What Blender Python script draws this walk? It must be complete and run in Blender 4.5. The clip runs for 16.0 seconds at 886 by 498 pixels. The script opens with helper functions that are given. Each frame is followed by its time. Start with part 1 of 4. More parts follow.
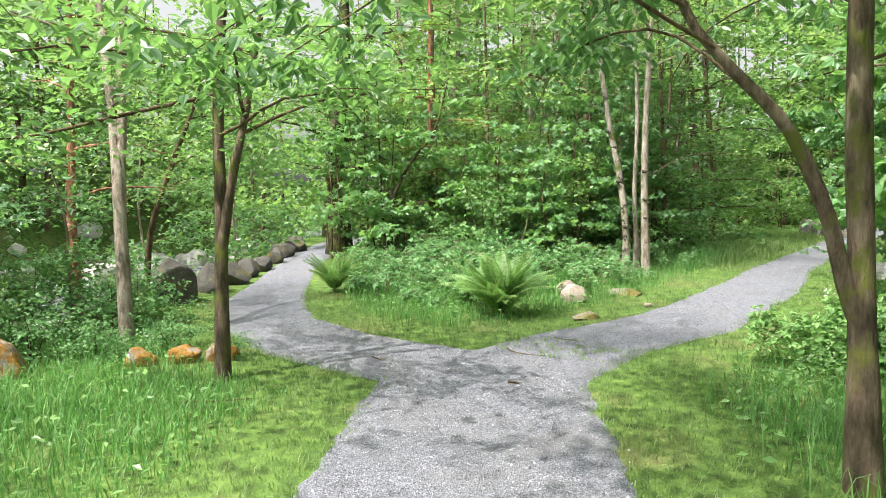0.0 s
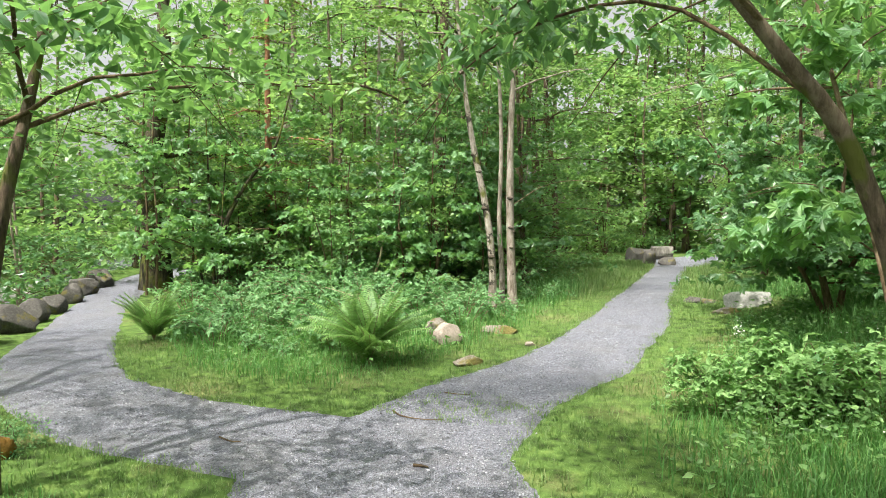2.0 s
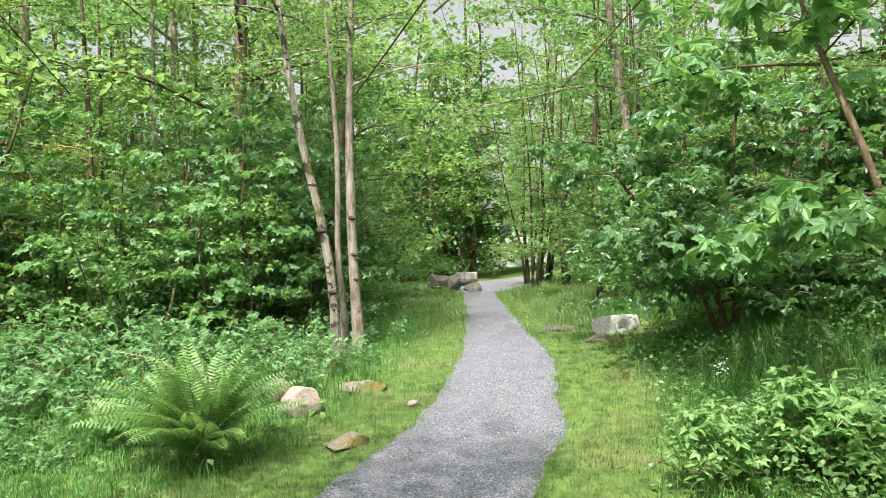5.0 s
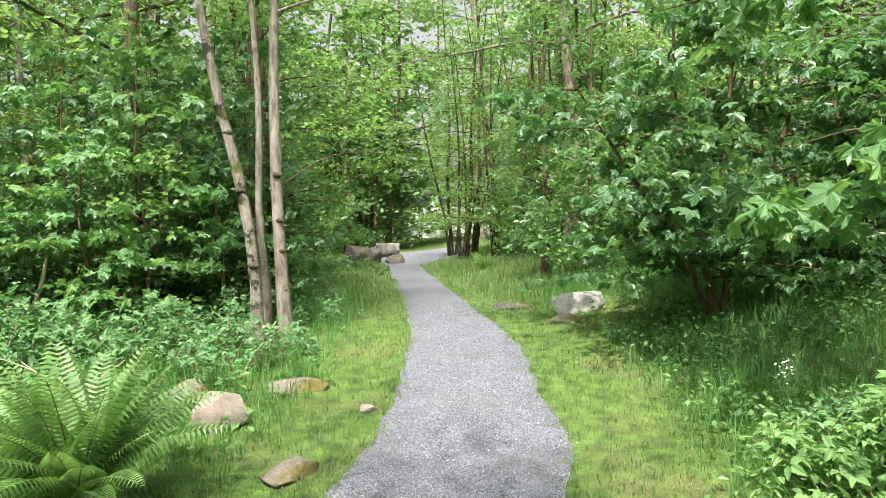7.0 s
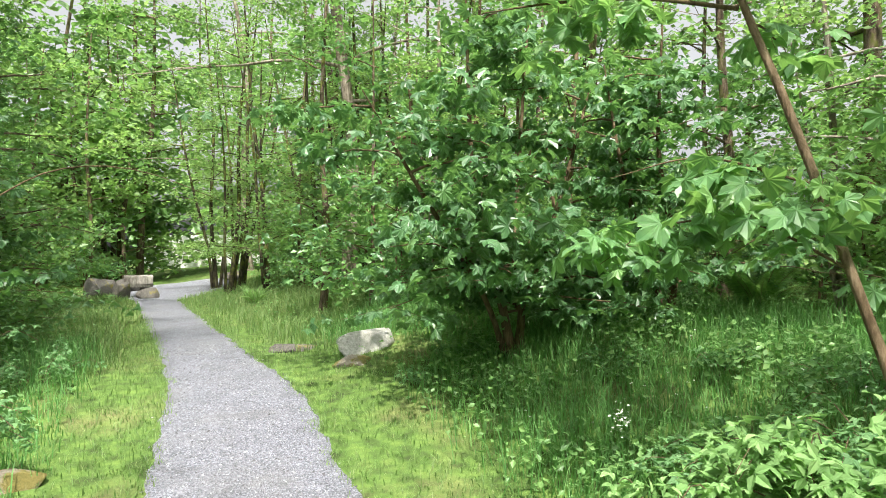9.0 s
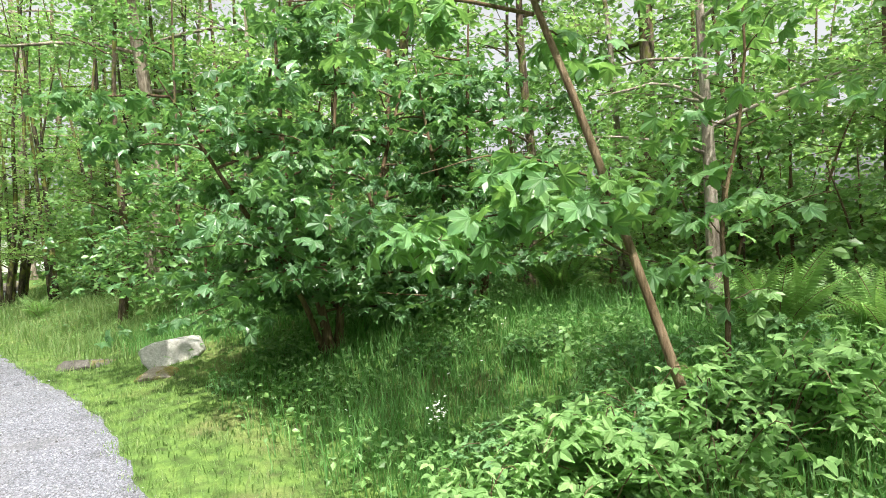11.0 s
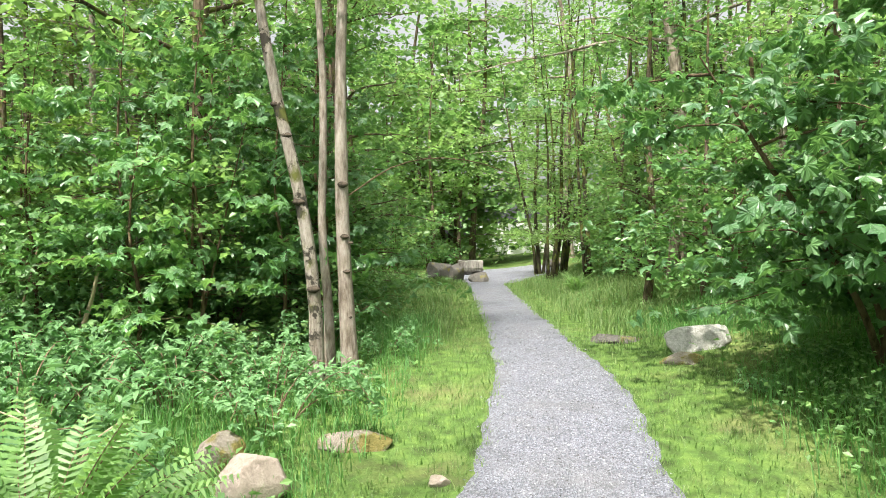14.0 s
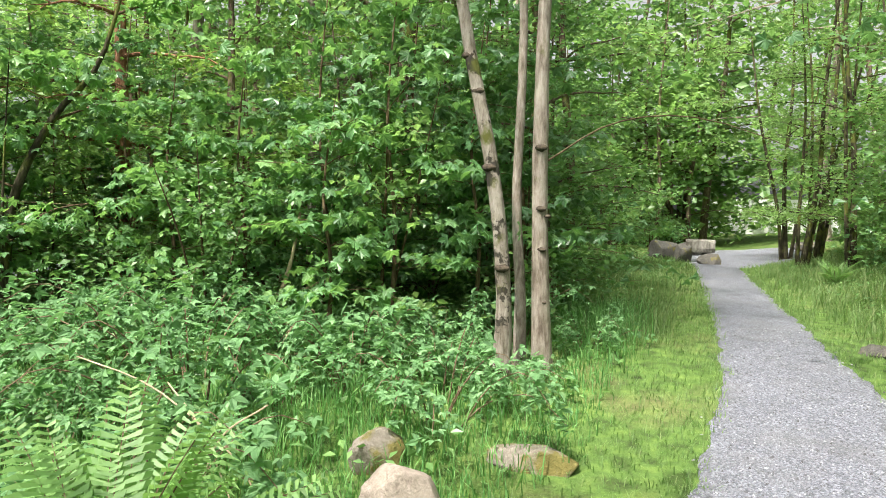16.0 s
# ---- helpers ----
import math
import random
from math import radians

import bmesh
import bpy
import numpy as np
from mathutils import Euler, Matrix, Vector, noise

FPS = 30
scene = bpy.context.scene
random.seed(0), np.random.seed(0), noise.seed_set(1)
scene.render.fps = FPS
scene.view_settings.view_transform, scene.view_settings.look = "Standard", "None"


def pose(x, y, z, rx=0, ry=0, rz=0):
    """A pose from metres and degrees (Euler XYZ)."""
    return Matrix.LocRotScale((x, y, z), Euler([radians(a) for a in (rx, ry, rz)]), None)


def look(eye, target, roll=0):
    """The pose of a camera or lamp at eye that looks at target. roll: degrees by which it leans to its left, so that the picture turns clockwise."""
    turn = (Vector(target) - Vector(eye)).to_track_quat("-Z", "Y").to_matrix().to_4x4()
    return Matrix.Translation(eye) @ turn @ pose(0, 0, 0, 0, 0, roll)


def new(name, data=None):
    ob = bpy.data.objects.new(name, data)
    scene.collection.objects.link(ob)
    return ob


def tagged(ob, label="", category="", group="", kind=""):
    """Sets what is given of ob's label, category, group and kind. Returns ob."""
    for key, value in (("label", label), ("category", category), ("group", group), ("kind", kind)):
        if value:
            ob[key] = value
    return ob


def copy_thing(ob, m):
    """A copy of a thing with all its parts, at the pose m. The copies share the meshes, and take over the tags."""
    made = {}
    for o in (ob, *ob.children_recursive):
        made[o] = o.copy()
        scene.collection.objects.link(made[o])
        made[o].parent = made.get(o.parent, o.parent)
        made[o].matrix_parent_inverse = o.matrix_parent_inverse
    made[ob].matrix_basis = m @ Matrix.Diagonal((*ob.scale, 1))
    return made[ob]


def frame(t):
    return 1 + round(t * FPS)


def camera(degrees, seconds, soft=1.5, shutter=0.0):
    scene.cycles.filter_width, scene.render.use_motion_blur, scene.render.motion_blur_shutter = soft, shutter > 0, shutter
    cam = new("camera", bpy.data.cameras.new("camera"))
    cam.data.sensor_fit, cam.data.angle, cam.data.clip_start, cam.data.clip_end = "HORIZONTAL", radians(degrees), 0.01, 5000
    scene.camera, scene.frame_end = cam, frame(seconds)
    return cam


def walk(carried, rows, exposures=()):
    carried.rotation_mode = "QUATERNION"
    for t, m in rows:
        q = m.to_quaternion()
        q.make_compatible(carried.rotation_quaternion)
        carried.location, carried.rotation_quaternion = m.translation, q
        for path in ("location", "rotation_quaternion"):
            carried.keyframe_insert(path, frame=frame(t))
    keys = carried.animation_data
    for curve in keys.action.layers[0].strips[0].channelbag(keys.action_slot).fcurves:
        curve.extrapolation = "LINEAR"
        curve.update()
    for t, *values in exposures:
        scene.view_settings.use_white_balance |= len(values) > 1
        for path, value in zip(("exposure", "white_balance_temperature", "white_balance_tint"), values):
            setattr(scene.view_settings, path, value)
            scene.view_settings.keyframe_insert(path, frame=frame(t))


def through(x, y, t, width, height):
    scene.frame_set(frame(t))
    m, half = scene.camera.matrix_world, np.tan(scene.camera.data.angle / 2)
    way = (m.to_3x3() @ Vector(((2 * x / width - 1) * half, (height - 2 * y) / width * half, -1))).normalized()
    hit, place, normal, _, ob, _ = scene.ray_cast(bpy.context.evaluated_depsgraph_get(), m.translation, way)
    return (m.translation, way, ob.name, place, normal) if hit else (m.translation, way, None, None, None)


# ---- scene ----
cam = camera(67.75, 16.0, 0.9)
PATH = [
    (0, look((3.197, -4.088, 1.592), (-2.758, 3.912, 0.854), -0.35)),
    (0.5, look((2.909, -3.838, 1.587), (-3.548, 3.787, 1.181), 1.25)),
    (1, look((2.607, -3.630, 1.569), (-3.040, 4.623, 1.452), 0.42)),
    (1.5, look((2.330, -3.414, 1.571), (-2.361, 5.408, 1.174), -0.97)),
    (2, look((2.052, -3.194, 1.597), (-1.607, 6.106, 1.265), 0.07)),
    (2.5, look((1.742, -2.974, 1.603), (-0.831, 6.684, 1.266), -0.86)),
    (3, look((1.452, -2.690, 1.578), (-0.823, 7.047, 1.690), -0.87)),
    (3.5, look((1.171, -2.381, 1.566), (-0.456, 7.482, 1.284), -0.18)),
    (3.7, look((1.065, -2.252, 1.575), (-0.203, 7.665, 1.791), -1.32)),
    (5.8, look((0.214, -0.838, 1.520), (0.456, 9.155, 1.250), 0.32)),
    (6, look((0.163, -0.699, 1.524), (0.573, 9.282, 1.067), 0.78)),
    (6.5, look((0.044, -0.320, 1.512), (1.296, 9.596, 1.201), -0.87)),
    (7, look((0.000, 0.000, 1.508), (1.189, 9.922, 1.125), -1.33)),
    (7.5, look((-0.014, 0.345, 1.529), (1.311, 10.251, 1.206), -0.65)),
    (8, look((-0.048, 0.632, 1.523), (2.398, 10.325, 1.265), -1.54)),
    (8.5, look((-0.035, 0.758, 1.536), (3.760, 10.001, 1.148), -2.19)),
    (9, look((0.045, 0.859, 1.544), (4.558, 9.783, 1.517), -1.11)),
    (9.5, look((0.093, 0.885, 1.542), (6.208, 8.797, 1.517), -2.50)),
    (9.7, look((0.111, 0.888, 1.542), (6.547, 8.541, 1.420), -2.40)),
    (11.8, look((0.104, 0.885, 1.540), (6.866, 8.251, 1.440), -2.86)),
    (12, look((0.106, 0.886, 1.540), (6.851, 8.269, 1.489), -2.88)),
    (12.5, look((0.112, 0.889, 1.543), (6.603, 8.495, 1.615), -2.75)),
    (13, look((0.131, 0.951, 1.547), (4.952, 9.712, 1.582), -1.04)),
    (13.5, look((0.085, 0.979, 1.532), (2.538, 10.673, 1.548), -0.89)),
    (14, look((0.068, 1.156, 1.534), (-0.005, 11.155, 1.407), -0.83)),
    (14.5, look((0.087, 1.345, 1.549), (-1.353, 11.237, 1.821), 0.03)),
    (15, look((0.077, 1.566, 1.535), (-2.840, 11.123, 1.152), -0.68)),
    (15.5, look((0.111, 1.846, 1.540), (-3.627, 11.116, 1.235), 0.40)),
    (16, look((0.135, 2.059, 1.540), (-3.190, 11.475, 0.992), 0.91)),
]
walk(cam, PATH, [(0.0, 1.0), (1.0, 0.82), (2.5, 0.84), (7.5, 0.92), (9.0, 1.0), (13.0, 1.12), (15.0, 0.88), (16.0, 0.86)])

# ---- daylight ----
SUN_ELEV, SUN_AZ = radians(62), radians(-160)   # azimuth from +Y, clockwise
world = bpy.data.worlds.new("sky")
scene.world = world
world.use_nodes = True
wn = world.node_tree.nodes
sky = wn.new("ShaderNodeTexSky")
sky.sky_type, sky.sun_disc = "NISHITA", False
sky.sun_elevation, sky.sun_rotation = SUN_ELEV, SUN_AZ
sky.air_density, sky.dust_density, sky.ozone_density = 0.6, 7.0, 0.3
haze = wn.new("ShaderNodeHueSaturation")   # thin high cloud whitens the blue
haze.inputs["Saturation"].default_value, haze.inputs["Value"].default_value = 0.12, 1.2
world.node_tree.links.new(sky.outputs[0], haze.inputs["Color"])
world.node_tree.links.new(haze.outputs[0], wn["Background"].inputs[0])
wn["Background"].inputs[1].default_value = 0.15
sun_data = bpy.data.lights.new("sun", "SUN")
sun_data.energy, sun_data.angle, sun_data.color = 5.0, radians(1.2), (1.0, 0.94, 0.84)
sun = new("sun", sun_data)
sun_dir = Vector((math.sin(SUN_AZ) * math.cos(SUN_ELEV), math.cos(SUN_AZ) * math.cos(SUN_ELEV), math.sin(SUN_ELEV)))
sun.matrix_world = look(sun_dir * 60, (0, 0, 0))


# ---- materials ----
class Nodes:
    """A small builder for node materials."""

    def __init__(self, name):
        self.m = bpy.data.materials.new(name)
        self.m.use_nodes = True
        self.t = self.m.node_tree
        self.b = self.t.nodes["Principled BSDF"]
        self.out = self.t.nodes["Material Output"]

    def n(self, kind, **inputs):
        node = self.t.nodes.new(kind)
        for k, v in inputs.items():
            self.put(v, node.inputs[k.replace("_", " ")])
        return node

    def put(self, v, socket):
        if isinstance(v, bpy.types.NodeSocket):
            self.t.links.new(v, socket)
        else:
            socket.default_value = v

    def coords(self, scale=(1, 1, 1)):
        mp = self.n("ShaderNodeMapping", Vector=self.n("ShaderNodeTexCoord").outputs["Object"])
        mp.inputs["Scale"].default_value = scale
        return mp.outputs[0]

    def noise(self, vec, scale, detail=4.0, rough=0.6):
        return self.n("ShaderNodeTexNoise", Vector=vec, Scale=scale, Detail=detail, Roughness=rough).outputs["Fac"]

    def ramp(self, fac, stops):
        r = self.n("ShaderNodeValToRGB", Fac=fac)
        el = r.color_ramp.elements
        while len(el) < len(stops):
            el.new(0.5)
        for e, (p, c) in zip(el, stops):
            e.position, e.color = p, (*c, 1)
        return r.outputs["Color"]

    def mix(self, fac, a, b, mode="MIX"):
        x = self.n("ShaderNodeMix")
        x.data_type, x.blend_type = "RGBA", mode
        self.put(fac, x.inputs[0])
        for v, k in ((a, 6), (b, 7)):
            self.put((*v, 1) if isinstance(v, tuple) and len(v) == 3 else v, x.inputs[k])
        return x.outputs[2]

    def bump(self, height, strength, distance):
        self.put(self.n("ShaderNodeBump", Height=height, Strength=strength, Distance=distance).outputs[0], self.b.inputs["Normal"])

    def done(self, color=None, rough=0.8, spec=0.3):
        if color is not None:
            self.put((*color, 1) if isinstance(color, tuple) else color, self.b.inputs["Base Color"])
        self.put(rough, self.b.inputs["Roughness"])
        self.b.inputs["Specular IOR Level"].default_value = spec
        return self.m


def leaf_material(name, dark, mid, light, through_color, through=0.45, rough=0.4, spec=0.5):
    k = Nodes(name)
    rnd = k.n("ShaderNodeNewGeometry").outputs["Random Per Island"]
    col = k.ramp(rnd, [(0.0, dark), (0.45, mid), (0.72, mid), (1.0, light)])
    fine = k.noise(k.coords(), 14.0, 3)
    col = k.mix(k.ramp(fine, [(0.3, (0, 0, 0)), (0.75, (1, 1, 1))]), col, k.mix(0.5, col, light))
    k.done(col, rough, spec)
    thin = k.n("ShaderNodeBsdfTranslucent", Color=k.mix(0.65, col, through_color))
    both = k.n("ShaderNodeMixShader", Fac=through)
    k.t.links.new(k.b.outputs[0], both.inputs[1])
    k.t.links.new(thin.outputs[0], both.inputs[2])
    k.t.links.new(both.outputs[0], k.out.inputs["Surface"])
    return k.m


def bark_material(name, base, dark, light, moss=0.0, scale=9.0, patches=0.0):
    k = Nodes(name)
    c = k.coords((1, 1, 0.22))
    n1, n2 = k.noise(c, scale * 2.2, 8, 0.75), k.noise(k.coords((1, 1, 0.6)), 5.0, 5)
    col = k.ramp(k.mix(0.4, n1, k.noise(k.coords((1, 1, 0.7)), 2.3, 4)), [(0.40, dark), (0.5, base), (0.60, light)])
    if patches:
        col = k.mix(k.ramp(k.noise(k.coords((1.6, 1.6, 1.5)), 3.1, 5, 0.62), [(0.64 - patches, (0, 0, 0)), (0.68 - patches, (1, 1, 1))]), col, (0.05, 0.045, 0.035))
    if moss:
        col = k.mix(k.ramp(n2, [(0.62 - moss, (0, 0, 0)), (0.72 - moss, (1, 1, 1))]), col, (0.11, 0.12, 0.03))
    k.bump(n1, 1.0, 0.03)
    return k.done(col, 0.9, 0.15)


def rock_material(name, base, dark, light, moss=0.0, moss_dark=(0.10, 0.095, 0.028), moss_light=(0.21, 0.175, 0.06)):
    k = Nodes(name)
    c = k.coords()
    n1, n2 = k.noise(c, 28.0, 6, 0.75), k.noise(c, 3.5, 5)
    col = k.mix(0.45, k.ramp(n1, [(0.3, dark), (0.55, base), (0.75, light)]), k.ramp(n2, [(0.3, dark), (0.6, base), (0.8, light)]))
    if moss:
        col = k.mix(k.ramp(k.noise(c, 4.5, 5), [(0.60 - moss, (0, 0, 0)), (0.70 - moss, (1, 1, 1))]), col, k.ramp(n1, [(0.3, moss_dark), (0.7, moss_light)]))
    k.bump(n1, 0.9, 0.03)
    return k.done(col, 0.9, 0.2)


def ground_material():
    k = Nodes("mossy_turf")
    c = k.coords()
    a, b, d = k.noise(c, 0.9, 5), k.noise(c, 7.0, 5), k.noise(c, 60.0, 3)
    col = k.ramp(b, [(0.3, (0.035, 0.05, 0.018)), (0.5, (0.08, 0.14, 0.034)), (0.72, (0.145, 0.22, 0.055))])
    col = k.mix(k.ramp(a, [(0.52, (0, 0, 0)), (0.70, (0.85, 0.85, 0.85))]), col, k.ramp(d, [(0.3, (0.10, 0.11, 0.04)), (0.7, (0.23, 0.22, 0.10))]))
    k.bump(d, 0.7, 0.03)
    return k.done(col, 0.95, 0.1)


def gravel_material():
    k = Nodes("grey_gravel")
    c = k.coords()
    v = k.n("ShaderNodeTexVoronoi", Vector=c, Scale=92.0)
    grit = k.n("ShaderNodeTexVoronoi", Vector=c, Scale=190.0)
    col = k.ramp(v.outputs["Color"], [(0.10, (0.07, 0.073, 0.09)), (0.5, (0.175, 0.182, 0.222)), (0.88, (0.36, 0.37, 0.44))])
    col = k.mix(0.3, col, k.ramp(grit.outputs["Color"], [(0.2, (0.116, 0.118, 0.13)), (0.8, (0.355, 0.362, 0.395))]))
    col = k.mix(k.ramp(k.noise(c, 1.1, 6, 0.65), [(0.48, (0, 0, 0)), (0.75, (0.8, 0.8, 0.8))]), col, (0.228, 0.226, 0.236))
    damp = k.noise(c, 3.4, 5, 0.7)
    col = k.mix(k.ramp(damp, [(0.5, (0, 0, 0)), (0.72, (0.55, 0.55, 0.55))]), col, k.mix(0.6, col, (0.07, 0.066, 0.062)))
    k.bump(v.outputs["Distance"], 1.0, 0.02)
    return k.done(col, 0.95, 0.15)


def plain_material(name, a, b, scale=8.0, rough=0.8, spec=0.3, bump=0.3):
    k = Nodes(name)
    n1 = k.noise(k.coords(), scale, 6, 0.65)
    if bump:
        k.bump(n1, bump, 0.02)
    return k.done(k.ramp(n1, [(0.3, a), (0.7, b)]), rough, spec)


M_TURF, M_GRAVEL = ground_material(), gravel_material()
M_LAWN = leaf_material("short_grass", (0.05, 0.107, 0.032), (0.10, 0.19, 0.055), (0.25, 0.275, 0.125), (0.27, 0.49, 0.105), 0.4, 0.55)
M_TALL = leaf_material("tall_grass", (0.035, 0.105, 0.028), (0.072, 0.205, 0.052), (0.19, 0.34, 0.11), (0.19, 0.47, 0.085), 0.35, 0.55, 0.35)
M_COVER = leaf_material("low_herbs", (0.045, 0.107, 0.037), (0.100, 0.213, 0.066), (0.226, 0.377, 0.126), (0.223, 0.470, 0.092), 0.4)
M_WOOD_LEAF = leaf_material("woodland_leaf", (0.036, 0.085, 0.028), (0.085, 0.176, 0.056), (0.20, 0.33, 0.12), (0.26, 0.51, 0.105), 0.46)
M_LIME_LEAF = leaf_material("bright_leaf", (0.055, 0.112, 0.03), (0.122, 0.228, 0.066), (0.27, 0.40, 0.14), (0.35, 0.58, 0.135), 0.5)
M_MAPLE_LEAF = leaf_material("maple_leaf", (0.026, 0.072, 0.033), (0.058, 0.145, 0.062), (0.15, 0.28, 0.11), (0.23, 0.46, 0.09), 0.4, 0.36, 0.5)
M_FRESH_LEAF = leaf_material("fresh_maple_leaf", (0.05, 0.125, 0.055), (0.10, 0.23, 0.095), (0.23, 0.40, 0.14), (0.30, 0.54, 0.10), 0.45, 0.42, 0.45)
M_BRAMBLE = leaf_material("raspberry_leaf", (0.046, 0.106, 0.046), (0.108, 0.23, 0.092), (0.24, 0.41, 0.19), (0.23, 0.47, 0.13), 0.38, 0.68, 0.25)
M_BANKBERRY = leaf_material("bank_raspberry_leaf", (0.085, 0.17, 0.055), (0.17, 0.32, 0.11), (0.30, 0.47, 0.19), (0.28, 0.52, 0.12), 0.42, 0.7, 0.2)
M_FERN = leaf_material("fern_frond", (0.055, 0.125, 0.037), (0.13, 0.26, 0.075), (0.28, 0.45, 0.16), (0.335, 0.60, 0.118), 0.42, 0.5)
M_NEEDLE = leaf_material("hemlock_spray", (0.062, 0.126, 0.032), (0.122, 0.224, 0.053), (0.292, 0.430, 0.094), (0.333, 0.538, 0.092), 0.42)
M_BIRCH = bark_material("pale_alder_bark", (0.29, 0.245, 0.205), (0.14, 0.11, 0.085), (0.43, 0.385, 0.335), 0.02, 12.0)
M_SCARRED = bark_material("scarred_birch_bark", (0.28, 0.245, 0.205), (0.13, 0.105, 0.08), (0.42, 0.38, 0.33), 0.05, 12.0, 0.10)
M_DARKBARK = bark_material("dark_ivy_bark", (0.055, 0.048, 0.03), (0.02, 0.017, 0.012), (0.11, 0.10, 0.06), 0.12)
M_GREYBARK = bark_material("grey_bark", (0.24, 0.20, 0.16), (0.10, 0.08, 0.06), (0.38, 0.34, 0.28), 0.04)
M_BROWN = bark_material("brown_mossy_bark", (0.115, 0.085, 0.06), (0.04, 0.031, 0.023), (0.22, 0.175, 0.13), 0.11)
M_RED = bark_material("reddish_bark", (0.25, 0.12, 0.07), (0.10, 0.05, 0.03), (0.42, 0.24, 0.15))
M_TWIG = bark_material("twig_bark", (0.12, 0.085, 0.05), (0.05, 0.035, 0.02), (0.20, 0.15, 0.09))
M_STEM = bark_material("green_brown_stem", (0.19, 0.135, 0.085), (0.10, 0.07, 0.04), (0.28, 0.21, 0.14))
M_GRANITE = rock_material("pinkish_granite", (0.40, 0.335, 0.285), (0.22, 0.18, 0.15), (0.54, 0.47, 0.41))
M_PALE = rock_material("pale_granite", (0.40, 0.40, 0.37), (0.19, 0.19, 0.165), (0.56, 0.56, 0.52), 0.0)
M_MOSSROCK = rock_material("mossy_rock", (0.27, 0.24, 0.20), (0.13, 0.11, 0.09), (0.40, 0.36, 0.31), 0.14)
M_ORANGEMOSS = rock_material("orange_mossed_rock", (0.27, 0.24, 0.20), (0.13, 0.11, 0.09), (0.40, 0.36, 0.31), 0.2, (0.16, 0.085, 0.02), (0.40, 0.21, 0.05))
M_DARKROCK = rock_material("dark_rock", (0.115, 0.108, 0.098), (0.038, 0.035, 0.031), (0.25, 0.24, 0.22), 0.05)
M_RIVERROCK = rock_material("river_stone", (0.46, 0.45, 0.43), (0.26, 0.25, 0.24), (0.68, 0.67, 0.64))
M_LOG = bark_material("weathered_log", (0.195, 0.18, 0.16), (0.085, 0.075, 0.065), (0.33, 0.31, 0.28))
M_SCAR = plain_material("branch_scar", (0.02, 0.016, 0.012), (0.09, 0.07, 0.05), 30, 0.95)
M_PETAL = plain_material("white_petal", (0.70, 0.71, 0.66), (0.82, 0.83, 0.78), 40, 0.6, 0.3, 0)
M_DRYSTEM = plain_material("dry_cane", (0.30, 0.24, 0.15), (0.46, 0.38, 0.26), 20, 0.8)


def water_material():
    k = Nodes("river_water")
    n1 = k.noise(k.coords((1.0, 1.6, 1.0)), 2.6, 6, 0.7)
    col = k.ramp(n1, [(0.45, (0.06, 0.075, 0.07)), (0.62, (0.25, 0.28, 0.28)), (0.72, (0.75, 0.77, 0.77))])
    k.bump(n1, 0.8, 0.15)
    return k.done(col, 0.12, 0.5)


M_WATER = water_material()

# ---- mesh helpers ----
rng = np.random.default_rng(7)


def mesh_np(name, verts, faces, material, smooth=False):
    """A mesh from arrays; faces all have the same number of corners."""
    verts, faces = np.asarray(verts, dtype=np.float32), np.asarray(faces, dtype=np.int32)
    me = bpy.data.meshes.new(name)
    me.vertices.add(len(verts))
    me.vertices.foreach_set("co", verts.ravel())
    me.loops.add(faces.size)
    me.loops.foreach_set("vertex_index", faces.ravel())
    me.polygons.add(len(faces))
    me.polygons.foreach_set("loop_start", np.arange(len(faces), dtype=np.int32) * faces.shape[1])
    me.polygons.foreach_set("use_smooth", np.full(len(faces), smooth))
    me.update(calc_edges=True)
    me.materials.append(material)
    return me


def part_np(name, geo, material, parent, label="", smooth=False):
    ob = new(name, mesh_np(name, geo[0], geo[1], material, smooth))
    ob.parent = parent
    if label:
        tagged(ob, label)
    return ob


def thing(name, place, label, category, group="", turn=0.0):
    ob = new(name)
    ob.empty_display_size = 0.2
    ob.matrix_world = pose(*place, 0, 0, turn)
    return tagged(ob, label, category, group)


def join(geos):
    vs, fs, k = [], [], 0
    for v, f in geos:
        vs.append(v)
        fs.append(f + k)
        k += len(v)
    return np.concatenate(vs), np.concatenate(fs)


def tube(points, radii, sides=7, rough=0.0):
    """A tapered limb along points (quads, closed by a point at the end)."""
    pts = np.asarray(points, float)
    r = np.interp(np.linspace(0, 1, len(pts)), np.linspace(0, 1, len(radii)), radii)
    d = np.gradient(pts, axis=0)
    d /= np.linalg.norm(d, axis=1)[:, None] + 1e-9
    ref = np.array([1.0, 0.1, 0.0]) if abs(d[:, 0]).mean() < 0.8 else np.array([0.0, 0.2, 1.0])
    u = np.cross(d, ref)
    u /= np.linalg.norm(u, axis=1)[:, None]
    w = np.cross(d, u)
    a = np.linspace(0, 2 * math.pi, sides, endpoint=False)
    rr = r[:, None] * (1 + rough * rng.normal(size=(len(pts), sides)))
    v = pts[:, None] + rr[..., None] * (np.cos(a)[None, :, None] * u[:, None] + np.sin(a)[None, :, None] * w[:, None])
    n = len(pts)
    i, j = np.meshgrid(np.arange(n - 1), np.arange(sides), indexing="ij")
    j2 = (j + 1) % sides
    f = np.stack([i * sides + j, i * sides + j2, (i + 1) * sides + j2, (i + 1) * sides + j], -1).reshape(-1, 4)
    return v.reshape(-1, 3), f


